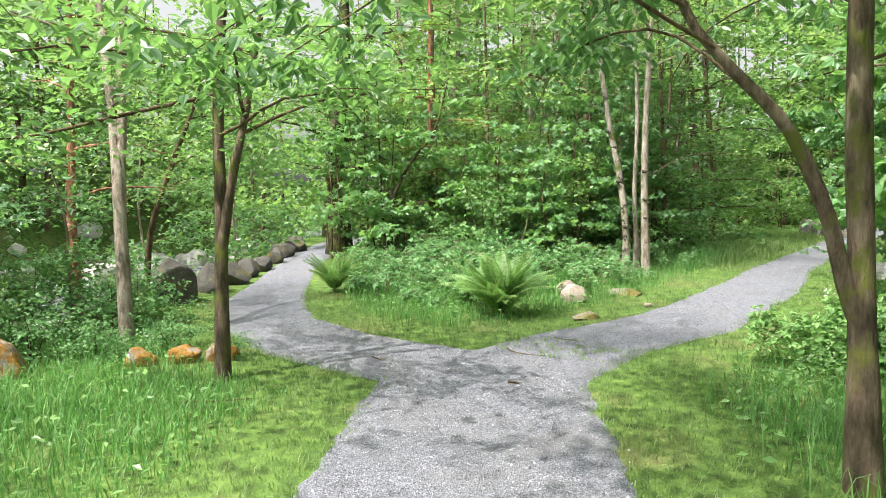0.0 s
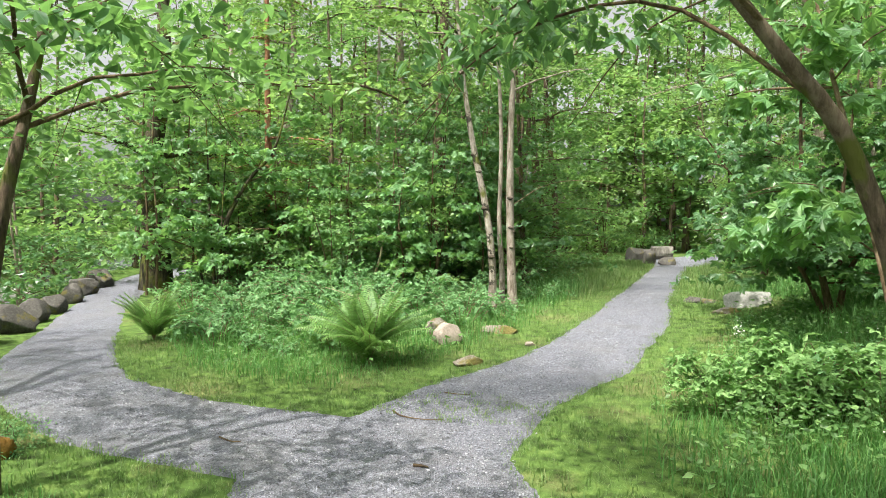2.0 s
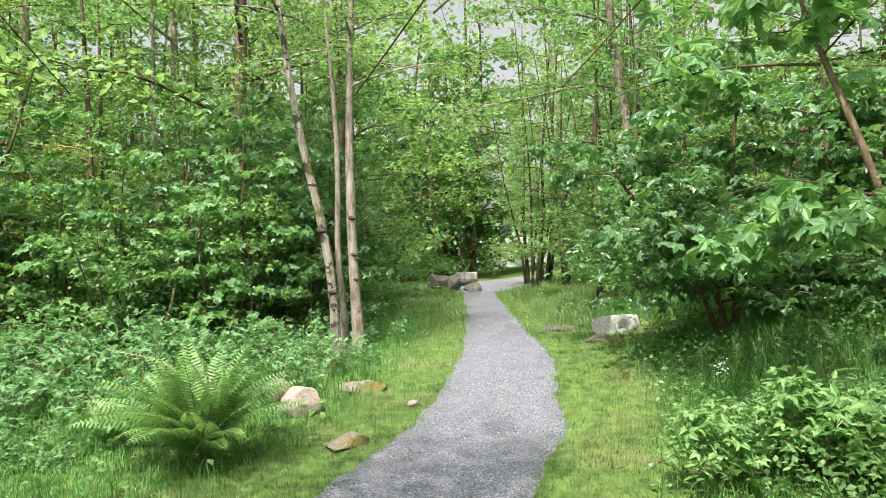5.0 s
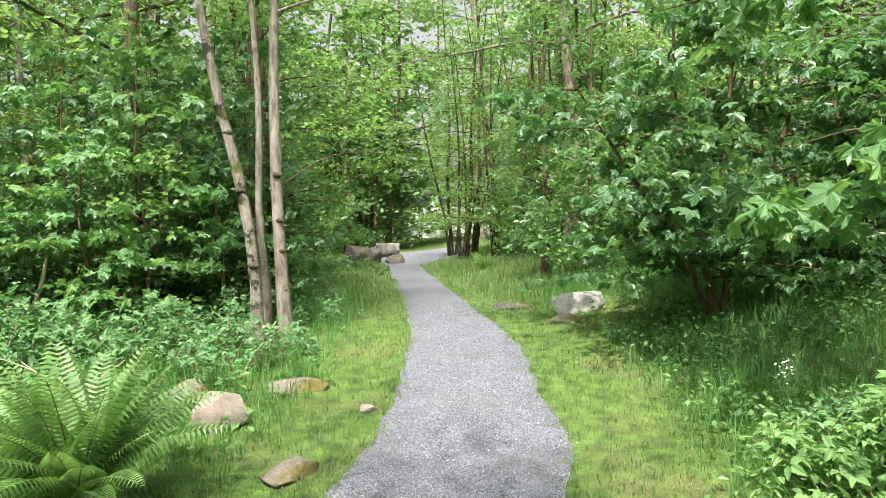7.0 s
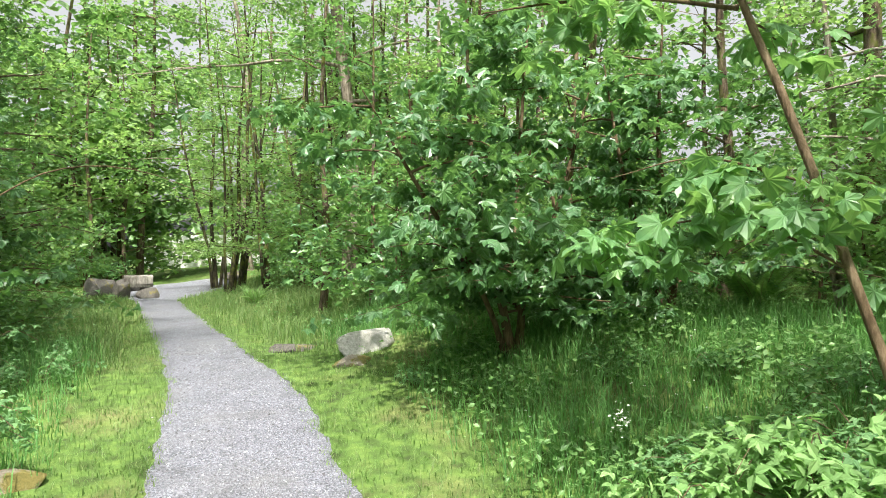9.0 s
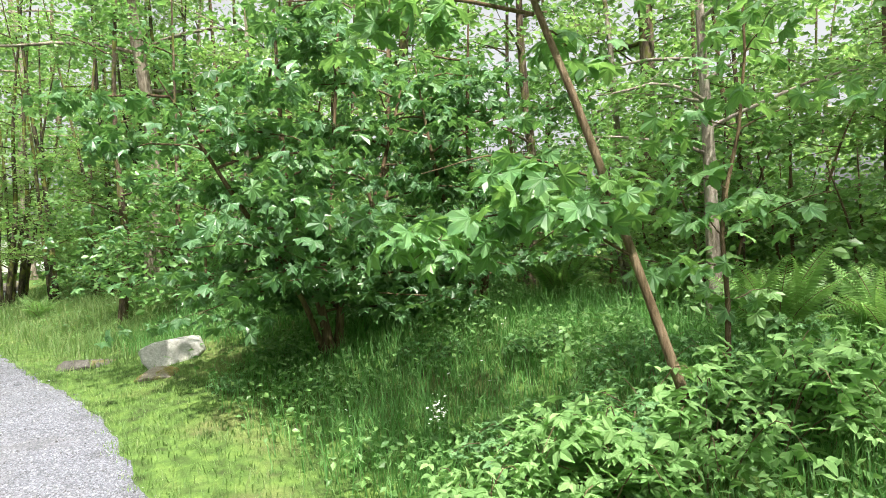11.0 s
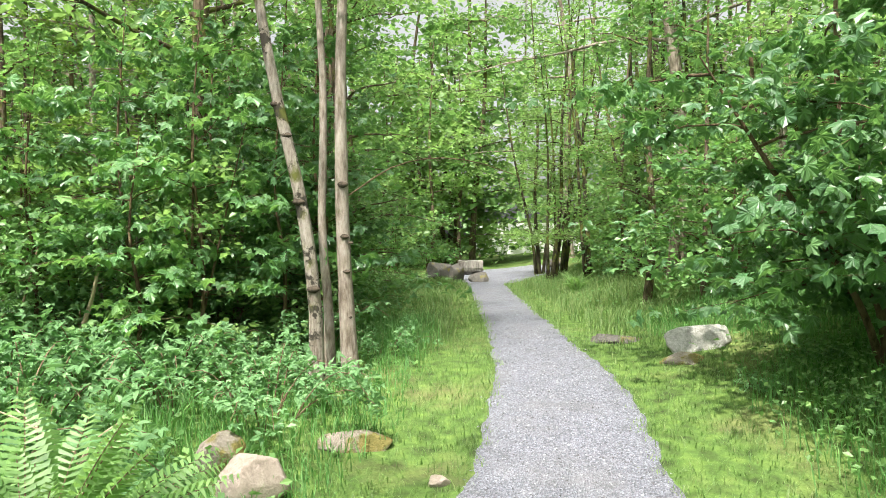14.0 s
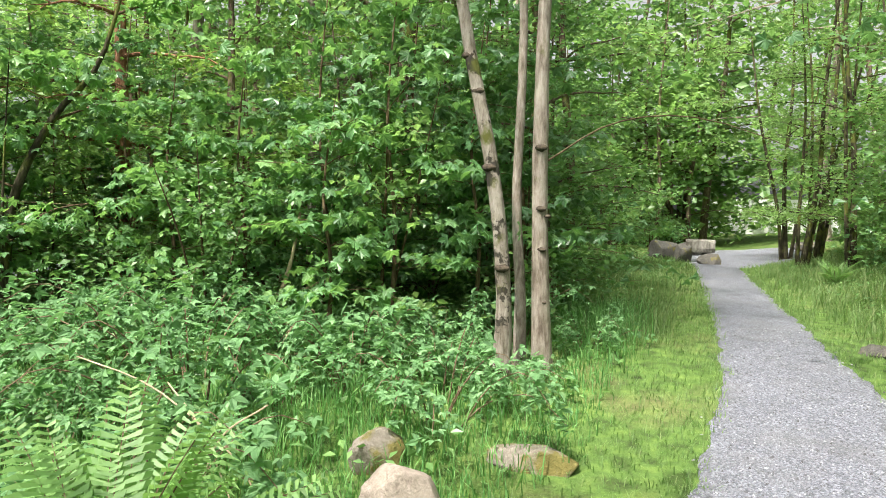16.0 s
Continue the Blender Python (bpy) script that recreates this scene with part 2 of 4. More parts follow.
def bend(points, n):
    """A smooth line through a few points (Catmull-Rom)."""
    p = np.asarray(points, float)
    q = np.vstack([2 * p[0] - p[1], p, 2 * p[-1] - p[-2]])
    t = np.linspace(0, len(p) - 1 - 1e-6, n)
    i = t.astype(int)
    f = (t - i)[:, None]
    a, b, c, d = q[i], q[i + 1], q[i + 2], q[i + 3]
    return 0.5 * (2 * b + (c - a) * f + (2 * a - 5 * b + 4 * c - d) * f**2 + (3 * b - a - 3 * c + d) * f**3)


# leaf shapes, lying along +x with the stalk at the origin, facing +z; triangles
def leaf_simple(width=0.55):
    return np.array([(0, 0, 0), (0.45, width / 2, 0.06), (1, 0, -0.06), (0.45, -width / 2, 0.06)]), np.array([(0, 2, 1), (0, 3, 2)])


def leaf_oval():
    v = [(0, 0, 0), (0.28, 0.24, 0.05), (0.62, 0.23, 0.04), (1, 0, -0.1), (0.62, -0.23, 0.04), (0.28, -0.24, 0.05), (0.5, 0, 0)]
    return np.array(v), np.array([(6, i, (i + 1) % 6) for i in range(6)])


def leaf_maple(stalk=False):
    """Five pointed, toothed lobes round the end of the stalk, each ridged along its vein."""
    ring = [(-0.03, 0, 0.0)]
    for k, (a, reach) in enumerate(((-112, 0.50), (-56, 0.74), (0, 0.84), (56, 0.74), (112, 0.50))):
        for da, r, z in ((-17, 0.78, 0.03), (0, 1.0, -0.14), (17, 0.78, 0.03)):
            b = radians(a + da)
            ring.append((reach * r * math.cos(b), reach * r * math.sin(b), z * reach - 0.10 * r * reach))
        if k < 4:
            b = radians(a + 28)
            ring.append((0.47 * math.cos(b), 0.47 * math.sin(b), -0.05))
    n = len(ring)
    v = [(x + 0.14, y, z) for x, y, z in ring] + [(0.14, 0, 0.03)]
    f = [(n, i, (i + 1) % n) for i in range(n)]
    if stalk:
        v += [(-0.36, 0.0, 0.17), (-0.34, 0.02, 0.17)]
        f.append((0, n + 1, n + 2))
    return np.array(v), np.array(f)


def leaf_trio():
    """Three leaflets on one stalk."""
    base, f = leaf_pointed()
    out = []
    for a, s, o in ((0, 1.0, 0.12), (62, 0.85, 0.05), (-62, 0.85, 0.05)):
        c, si = math.cos(radians(a)), math.sin(radians(a))
        q = base * s + np.array((o, 0, 0))
        out.append((np.stack([q[:, 0] * c - q[:, 1] * si, q[:, 0] * si + q[:, 1] * c, q[:, 2]], 1), f))
    return join(out)


def leaf_lobed():
    """A plain three-lobed leaf for crowns seen from afar."""
    v = [(0, 0, 0), (0.02, 0.46, -0.08), (0.4, 0.2, 0.04), (1, 0, -0.12), (0.4, -0.2, 0.04), (0.02, -0.46, -0.08)]
    return np.array(v), np.array([(0, 2, 1), (0, 3, 2), (0, 4, 3), (0, 5, 4)])


LOBED = leaf_lobed()


def leaf_pointed():
    v = [(0, 0, 0), (0.3, 0.27, 0.07), (0.66, 0.19, 0.03), (1, 0, -0.12), (0.66, -0.19, 0.03), (0.3, -0.27, 0.07)]
    return np.array(v), np.array([(0, 2, 1), (0, 3, 2), (0, 4, 3), (0, 5, 4)])


POINTED = leaf_pointed()
SIMPLE, OVAL, MAPLE, TRIO, STALKED = leaf_simple(), leaf_oval(), leaf_maple(), leaf_trio(), leaf_maple(True)


def leaves(at, size, shape, droop=0.25, up=1.0, spread=0.6):
    """One leaf of that shape at each place, of random turn and size."""
    at = np.asarray(at, float)
    n = len(at)
    a = rng.uniform(0, 2 * math.pi, n)
    d = np.stack([np.cos(a), np.sin(a), -droop + 0.3 * rng.normal(size=n)], 1)
    d /= np.linalg.norm(d, axis=1)[:, None]
    nn = np.array([0, 0, up]) + spread * rng.normal(size=(n, 3))
    nn -= (nn * d).sum(1)[:, None] * d
    nn /= np.linalg.norm(nn, axis=1)[:, None] + 1e-9
    side = np.cross(nn, d)
    s = size * rng.uniform(0.6, 1.25, n)
    v0, f0 = shape
    v = at[:, None] + s[:, None, None] * (v0[None, :, 0:1] * d[:, None] + v0[None, :, 1:2] * side[:, None] + v0[None, :, 2:3] * nn[:, None])
    f = f0[None] + (np.arange(n) * len(v0))[:, None, None]
    return v.reshape(-1, 3), f.reshape(-1, f0.shape[1])


def limb(start, azimuth, rise, length, n=7, sag=0.0):
    """The line of a limb: out from start, first rising, then levelling or sagging."""
    t = np.linspace(0, 1, n)[:, None]
    d = np.array([math.cos(azimuth), math.sin(azimuth), 0.0])
    p = np.asarray(start) + d * length * t + np.array([0, 0, 1.0]) * (rise * length * t - sag * length * t * t)
    wob = rng.normal(size=(n, 3)) * length * 0.03
    wob[0] = 0
    return p + np.cumsum(wob, 0) * 0.5


def along(line, lo, hi, n):
    t = rng.uniform(lo, hi, n) * (len(line) - 1)
    i = np.minimum(t.astype(int), len(line) - 2)
    return line[i] + (line[i + 1] - line[i]) * (t - i)[:, None]


# ---- plan of the ground ----
def smooth(a, b, v):
    v = np.clip((v - a) / (b - a), 0, 1)
    return v * v * (3 - 2 * v)


def bank(x, y):
    """Distance past the row of rocks, towards the river."""
    return -0.81 * (x + 6.2) - 0.584 * (y - 1.6)


def height(x, y):
    x, y = np.asarray(x, float), np.asarray(y, float)
    z = 0.32 * smooth(3.2, 9.5, y) + 0.6 * smooth(1.9, 5.5, x) * smooth(0, 3, y) * (1 - 0.4 * smooth(10, 18, y))
    z = z - 1.3 * smooth(0.6, 3.4, bank(x, y)) + 2.6 * smooth(7.5, 13, bank(x, y))
    return z + 0.025 * np.sin(1.7 * x + 0.6 * y) * np.sin(1.3 * y - 0.5 * x) * smooth(0.0, 0.5, -path_in(x, y))


def strip(x, y, pts):
    """Signed distance inside a strip given by rows of x, y, half width."""
    best = np.full(np.shape(x), -1e9)
    for (x0, y0, w0), (x1, y1, w1) in zip(pts, pts[1:]):
        dx, dy = x1 - x0, y1 - y0
        t = np.clip(((x - x0) * dx + (y - y0) * dy) / (dx * dx + dy * dy), 0, 1)
        best = np.maximum(best, w0 + (w1 - w0) * t - np.hypot(x - x0 - dx * t, y - y0 - dy * t))
    return best


RIGHT_WAY = [(0.05, 1.2, 0.75), (0.15, 2.7, 0.68), (0.45, 3.7, 0.66), (0.69, 4.4, 0.66), (0.81, 5.3, 0.6), (0.99, 6.5, 0.6), (1.05, 7.5, 0.54), (1.04, 9.0, 0.47),
             (1.06, 12.0, 0.46), (1.08, 16.0, 0.47), (1.1, 19.5, 0.48), (1.7, 22.0, 1.5), (2.1, 24.5, 1.9), (2.6, 27.5, 1.2)]
LEFT_WAY = [(-0.2, 0.9, 0.75), (-2.2, 0.93, 0.68), (-3.9, 1.5, 0.6), (-5.3, 2.55, 0.62), (-6.6, 3.9, 0.55), (-7.9, 5.3, 0.5), (-9.4, 7.2, 0.55), (-11.5, 10.5, 0.6), (-13.5, 15.0, 0.6)]
CAME_WAY = [(7.5, -10.5, 0.95), (3.3, -4.2, 0.92), (1.2, -1.2, 0.92), (0.1, 0.6, 0.9)]


def path_in(x, y):
    x, y = np.asarray(x, float), np.asarray(y, float)
    d = np.maximum(np.maximum(strip(x, y, RIGHT_WAY), strip(x, y, LEFT_WAY)), strip(x, y, CAME_WAY))
    return d + 0.022 * np.sin(7 * x + 3 * np.sin(2.1 * y)) * np.sin(6 * y + 2 * np.sin(3 * x)) + 0.022 * np.sin(15 * x + 5 * y) * np.sin(17 * y + 3 * x)


def grid(xs, ys, zfun):
    X, Y = np.meshgrid(xs, ys)
    v = np.stack([X, Y, zfun(X, Y)], -1).reshape(-1, 3)
    nx, ny = len(xs), len(ys)
    i, j = np.meshgrid(np.arange(ny - 1), np.arange(nx - 1), indexing="ij")
    a = i * nx + j
    return v, np.stack([a, a + 1, a + nx + 1, a + nx], -1).reshape(-1, 4)


gx = np.concatenate([[-900, -400, -200, -120, -80], np.arange(-60, -14, 1.5), np.arange(-14, 9, 0.16), np.arange(9, 40, 1.5), [45, 80, 120, 200, 400, 900]])
gy = np.concatenate([[-900, -400, -200, -120, -80, -50], np.arange(-35, -8, 1.5), np.arange(-8, 14, 0.16), np.arange(14, 40, 0.5), np.arange(40, 70, 3), [80, 120, 200, 400, 900]])
gv, gf = grid(gx, gy, lambda x, y: height(x, y) - 0.03 * smooth(-0.05, 0.25, path_in(x, y)))
tagged(new("ground", mesh_np("ground", gv, gf, M_TURF, True)), "mossy turf and soil of the woodland floor", "ground", kind="structure")

# the gravel path, its rim dipping under the turf
px, py = np.arange(-14, 8, 0.08), np.arange(-10.5, 31, 0.08)
pv, pf = grid(px, py, lambda x, y: height(x, y) + np.clip(0.35 * path_in(x, y), -0.06, 0.012))
keep = path_in(pv[:, 0], pv[:, 1])[pf].max(1) > -0.15
used, inv = np.unique(pf[keep], return_inverse=True)
tagged(new("path", mesh_np("path", pv[used], inv.reshape(-1, 4), M_GRAVEL, True)), "pale grey gravel footpath that forks between grass verges", "path", kind="structure")

# the river
wx, wy = np.arange(-60, 0.1, 1.0), np.arange(-40, 50.1, 1.0)
wv, wf = grid(wx, wy, lambda x, y: np.full(np.shape(x), -0.85) + 0.03 * np.sin(2 * x + y))
wk = bank(wv[:, 0], wv[:, 1])[wf].min(1) > 0.5
used, inv = np.unique(wf[wk], return_inverse=True)
tagged(new("water", mesh_np("water", wv[used], inv.reshape(-1, 4), M_WATER, True)), "shallow river running white between stones", "water", kind="structure")

# ---- trees ----
def tree(name, place, label, trunk, radius, bark, leaf, leaf_size, limbs, n_leaves, shape=SIMPLE, group="", crown_from=0.4, limb_len=1.6, spread=0.3, rise=0.45, sag=0.25,
         sides=8, stems=(), turn=0.0, droop=0.3, clumps=7, category="tree", extra=(), tier=0.42, pruned=True):
    """A tree: a bent tapered trunk (points relative to its base), more stems, limbs with twigs, and a crown of single leaves."""
    root = thing(name, place, label, category, group, turn)
    lines = []
    for k, (pts, rad) in enumerate([(trunk, radius)] + list(stems)):
        segs = 18 if radius > 0.03 else 10
        line = bend(pts, segs)
        lines.append(line)
        rr = [rad * 1.35, rad, rad * 0.9, rad * 0.75, rad * 0.5, rad * 0.2]
        part_np("trunk" if k == 0 else "stem", tube(line, rr, sides, 0.03), bark, root, smooth=True)
    wood, places = [], []
    for i in range(limbs):
        line = lines[i % len(lines)]
        t = crown_from + (1 - crown_from) * (i + rng.uniform(0, 0.8)) / limbs
        start = line[min(int(t * (len(line) - 1)), len(line) - 1)]
        length = limb_len * rng.uniform(0.6, 1.15) * (1.15 - 0.6 * t)
        lm = limb(start, i * 2.4 + rng.uniform(-0.4, 0.4), rise * rng.uniform(0.4, 1.3), length, 7, sag)
        geo = [tube(lm, [radius * 0.32, radius * 0.2, radius * 0.07], 5)]
        for c in range(clumps):
            p0 = along(lm, 0.25, 1.0, 1)[0]
            tip = p0 + rng.normal(size=3) * (spread, spread, spread * tier)
            geo.append(tube(np.linspace(p0, tip, 2), [radius * 0.07, radius * 0.03], 3))
            m = max(2, n_leaves // (limbs * clumps))
            places.append(p0 + (tip - p0) * rng.uniform(0.15, 1.3, m)[:, None] + rng.normal(size=(m, 3)) * spread * (0.38, 0.38, 0.4 * tier))
        wood.append(join(geo))
    for pts, rad, m in extra:
        lm = bend(pts, 12)
        geo = [tube(lm, [rad, rad * 0.7, rad * 0.25], 6)]
        for c in range(m // 14):
            p0 = along(lm, 0.3, 1.0, 1)[0]
            tip = p0 + rng.normal(size=3) * (0.2, 0.2, 0.1) - (0, 0, 0.05)
            geo.append(tube(np.linspace(p0, tip, 3), [rad * 0.2, rad * 0.08], 3))
            places.append(p0 + (tip - p0) * rng.uniform(0.2, 1.2, 14)[:, None] + rng.normal(size=(14, 3)) * (0.1, 0.1, 0.06))
        part_np("branch", join(geo), M_TWIG, root, smooth=True)
    for g in wood:
        part_np("limb", g, M_TWIG if radius < 0.06 else bark, root, smooth=True)
    if places and not pruned:
        part_np("crown", leaves(np.concatenate(places), leaf_size, shape, droop), leaf, root)
    elif places:
        places = np.concatenate(places)
        w = places + np.asarray(place)
        over_path = strip(w[:, 0], w[:, 1], [(3.2, -4.1, 1.5), (0.2, -0.8, 1.7), (0.1, 2.1, 1.9), (0.8, 4.0, 1.7)]) > 0
        places = places[~over_path | (w[:, 2] > 2.12 + 0.36 * np.clip(w[:, 1] + 0.6, 0, 4))]   # branches pruned for walkers
        part_np("crown", leaves(places, leaf_size, shape, droop), leaf, root)
    return root


def gz(x, y):
    return float(height(x, y))


def on(x, y, dz=-0.03):
    return (x, y, gz(x, y) + dz)


# birch clump beside the path
tree("birch_tree", on(-1.15, 7.15), "pale leaning trunk with black bark scars in a clump", [(0, 0, 0), (0.0, 0, 0.8), (-0.11, -0.02, 1.75), (-0.38, -0.05, 3.1), (-0.62, 0, 5.0), (-0.8, 0.1, 8.6)], 0.062, M_SCARRED,
     M_LIME_LEAF, 0.06, 12, 3000, crown_from=0.7, limb_len=2.0, spread=0.4, group="birch clump")
tree("birch_tree", on(-0.87, 7.42), "straight pale trunk with knot scars in a clump", [(0, 0, 0), (-0.04, 0, 0.9), (-0.06, 0, 2.0), (-0.05, 0.02, 3.2), (0.05, 0.1, 5.5), (0.2, 0.2, 9.2)], 0.068, M_BIRCH,
     M_LIME_LEAF, 0.06, 12, 3000, crown_from=0.7, limb_len=2.0, spread=0.4, group="birch clump",
     extra=[([(-0.03, 0, 1.75), (0.5, 0.3, 2.1), (1.2, 0.6, 2.15), (2.2, 1.2, 1.85)], 0.009, 0)])
tree("birch_tree", on(-1.09, 7.5), "slim brownish trunk in the middle of a clump", [(0, 0, 0), (0.0, 0, 0.7), (-0.05, 0, 1.5), (-0.02, 0, 3.0), (-0.2, 0.2, 5.5), (-0.3, 0.5, 8.0)], 0.046, M_BIRCH,
     M_LIME_LEAF, 0.06, 9, 2000, crown_from=0.7, limb_len=1.8, spread=0.4, group="birch clump")


def knots(tree_root, rows):
    for dx, dy, z, s in rows:
        bm = bmesh.new()
        bmesh.ops.create_uvsphere(bm, u_segments=10, v_segments=7, radius=s * 1.35)
        for v in bm.verts:
            v.co = Vector((v.co.x * 1.1, v.co.y * 0.7, v.co.z * (0.55 + 0.35 * noise.noise(v.co * 30))))
        me = bpy.data.meshes.new("knot")
        bm.to_mesh(me)
        bm.free()
        me.materials.append(M_SCAR)
        ob = new("knot", me)
        ob.parent = tree_root
        ob.matrix_basis = pose(dx, dy, z, 15, 0, 0)
        tagged(ob, "dark branch scar")


CLUMP = [o for o in scene.objects if o.name.startswith("birch_tree")]
knots(CLUMP[1], ((-0.02, -0.055, 1.05, 0.026), (-0.03, -0.06, 1.38, 0.03), (-0.04, -0.06, 1.87, 0.036), (0.0, -0.05, 0.62, 0.02), (0.02, -0.05, 1.32, 0.02)))
knots(CLUMP[0], ((0.0, -0.05, 0.1, 0.05), (0.0, -0.048, 0.93, 0.042), (-0.12, -0.055, 1.72, 0.04), (-0.22, -0.06, 2.32, 0.036), (-0.3, -0.06, 2.6, 0.04)))
# alder at the fork, in two stems
tree("alder_tree", on(-1.87, -0.6), "slender dark-barked alder with two stems and mossy foot", [(0, 0, 0), (-0.02, 0.03, 0.9), (-0.1, 0.1, 1.7), (-0.2, 0.2, 2.9), (-0.1, 0.4, 4.6), (0.2, 1.0, 7.0), (0.5, 1.7, 10.0)], 0.056, M_BROWN,
     M_WOOD_LEAF, 0.11, 14, 5200, crown_from=0.42, limb_len=3.1, spread=0.6,
     stems=[([(-0.05, 0.06, 1.2), (0.04, 0.15, 1.9), (0.12, 0.3, 2.7), (0.5, 0.6, 5.5)], 0.042)],
     extra=[([(-0.2, 0.2, 2.6), (-0.3, -0.6, 2.35), (-0.5, -1.2, 2.15), (-1.0, -1.5, 2.1)], 0.02, 170), ([(-0.2, 0.2, 2.9), (0.5, -0.5, 2.7), (1.1, -1.1, 2.5)], 0.018, 170), ([(-0.2, 0.2, 2.9), (-0.9, 0.3, 3.0), (-1.9, 0.2, 2.8)], 0.018, 170)])
tree("alder_tree", on(-4.0, -0.35), "tall pale sunlit trunk on the river bank", [(0, 0, 0), (-0.25, 0.1, 1.6), (-0.7, 0.3, 2.7), (-1.5, 0.6, 4.2), (-2.0, 0.8, 6.5), (-2.2, 1, 8.6)], 0.066, M_BIRCH,
     M_LIME_LEAF, 0.08, 11, 2600, crown_from=0.4, limb_len=2.2, spread=0.4,
     stems=[([(-0.25, 0.1, 1.4), (-0.5, 0.3, 2.5), (-0.9, 0.6, 4.0), (-0.8, 1.2, 7.0)], 0.055)])
tree("alder_tree", on(-6.3, 1.15), "thin dark sapling trunk by the rocks", [(0, 0, 0), (0.05, 0.1, 1.2), (0.35, 0.3, 2.2), (0.7, 0.6, 3.4), (0.9, 0.9, 5.0)], 0.045, M_TWIG,
     M_LIME_LEAF, 0.08, 7, 1200, limb_len=1.4, spread=0.35)
tree("alder_tree", on(-6.6, 0.3), "reddish slanting trunk at the water's edge", [(0, 0, 0), (-0.3, 0.1, 1.5), (-0.6, 0.3, 3.0), (-0.8, 0.5, 6.5)], 0.08, M_RED,
     M_LIME_LEAF, 0.08, 9, 1800, limb_len=2.0, spread=0.45)
# big tree beside the start of the walk, with a limb leaning over the path
# its darker leaf colour imitates the shade on the overhanging leaves
tree("maple_tree", on(2.95, -0.03), "thick brown mossy trunk with a long limb leaning over the path", [(0, 0, 0), (-0.02, 0, 0.6), (-0.05, 0.03, 1.2), (-0.1, 0.08, 2.35), (-0.08, 0.1, 3.5), (0.1, 0.2, 5.8), (0.2, 0.3, 8.8)], 0.072, M_BROWN,
     M_MAPLE_LEAF, 0.105, 16, 4200, POINTED, crown_from=0.8, limb_len=2.8, spread=0.5, sides=12, clumps=8, droop=0.7,
     stems=[([(-0.03, 0, 0.9), (-0.12, -0.02, 1.15), (-0.2, -0.07, 1.5), (-0.34, -0.14, 1.87), (-0.46, -0.22, 2.07), (-0.63, -0.33, 2.27), (-0.88, -0.5, 2.66), (-1.1, -1.0, 3.6), (-1.3, -1.8, 5.0)], 0.041)],
     extra=[([(-0.7, -0.38, 2.38), (-1.32, -1.22, 2.75), (-2.22, -1.72, 2.7), (-3.02, -2.02, 2.35)], 0.012, 210), ([(-0.84, -0.48, 2.6), (-1.42, -1.82, 2.8), (-2.12, -2.5, 2.6)], 0.011, 168),
            ([(-0.47, -0.23, 2.08), (-1.12, -0.07, 2.6), (-1.92, 0.28, 2.6), (-2.52, 0.43, 2.2)], 0.011, 252), ([(-0.1, 0.08, 2.6), (-0.82, 0.1, 3.0), (-1.72, 0.48, 2.95), (-2.62, 0.78, 2.5)], 0.012, 252),
            ([(-0.1, 0.08, 2.3), (0.58, 0.2, 2.5), (1.08, 0.6, 2.4)], 0.011, 112), ([(-0.9, -0.55, 2.72), (-1.92, -0.92, 2.95), (-3.02, -0.82, 2.8), (-3.92, -1.02, 2.4)], 0.012, 252),
            ([(-0.9, -0.5, 2.7), (-1.6, 0.3, 2.9), (-2.3, 1.0, 2.75), (-2.9, 1.5, 2.25)], 0.011, 252), ([(-0.1, 0.08, 2.7), (-0.5, 0.9, 3.0), (-1.3, 1.5, 2.9), (-1.9, 2.1, 2.4)], 0.011, 210)])
# old dark trunk deep in the thicket
tree("ivy_tree", on(-8.9, 7.75), "thick dark ivy-covered trunk in deep shade", [(0, 0, 0), (0, 0, 1.2), (-0.1, 0, 2.6), (0.1, 0.2, 5.0), (0, 0.3, 9.0)], 0.27, M_DARKBARK, M_WOOD_LEAF, 0.09, 12, 4500, limb_len=2.6, spread=0.5)
tree("hemlock_tree", on(-6.9, 9.0), "tall conifer with reddish-brown trunk and feathery sprays", [(0, 0, 0), (0.02, 0, 2.0), (0, 0, 4.0), (0, 0, 10.0)], 0.10, M_RED, M_NEEDLE, 0.10, 24, 6500, crown_from=0.14, limb_len=2.2,
     spread=0.28, rise=0.1, sag=0.25, droop=0.1, clumps=9)
tree("hemlock_tree", on(-5.2, 11.0), "young conifer with pale trunk and layered feathery sprays", [(0, 0, 0), (0.02, 0, 2.0), (0, 0, 4.0), (0.1, 0, 9.0)], 0.07, M_BIRCH, M_NEEDLE, 0.10, 22, 6000, crown_from=0.12, limb_len=2.0,
     spread=0.28, rise=0.1, sag=0.25, droop=0.1, clumps=9)

# maple thicket and saplings on the near bank
tree("maple_shrub", on(3.6, 6.4), "dark-leaved maple shrub with several bare brown stems", [(0, 0, 0), (-0.15, 0, 0.7), (-0.35, 0.1, 1.6), (-0.4, 0.1, 3.6)], 0.045, M_TWIG, M_MAPLE_LEAF, 0.118, 38, 4600, MAPLE,
     crown_from=0.28, limb_len=1.75, spread=0.36, rise=0.36, sag=0.26, clumps=6, droop=0.55, tier=0.25,
     stems=[([(0.05, 0, 0), (0.12, 0, 0.6), (0.05, 0, 1.2), (0.3, 0, 3.8)], 0.04), ([(0.1, 0.05, 0.5), (0.4, 0, 1.1), (0.9, 0.1, 2.2), (1.3, 0.2, 3.2)], 0.028), ([(-0.1, 0, 0.1), (-0.4, -0.1, 0.7), (-1.1, -0.2, 1.7), (-1.6, -0.2, 2.5)], 0.028)],
     category="shrub")
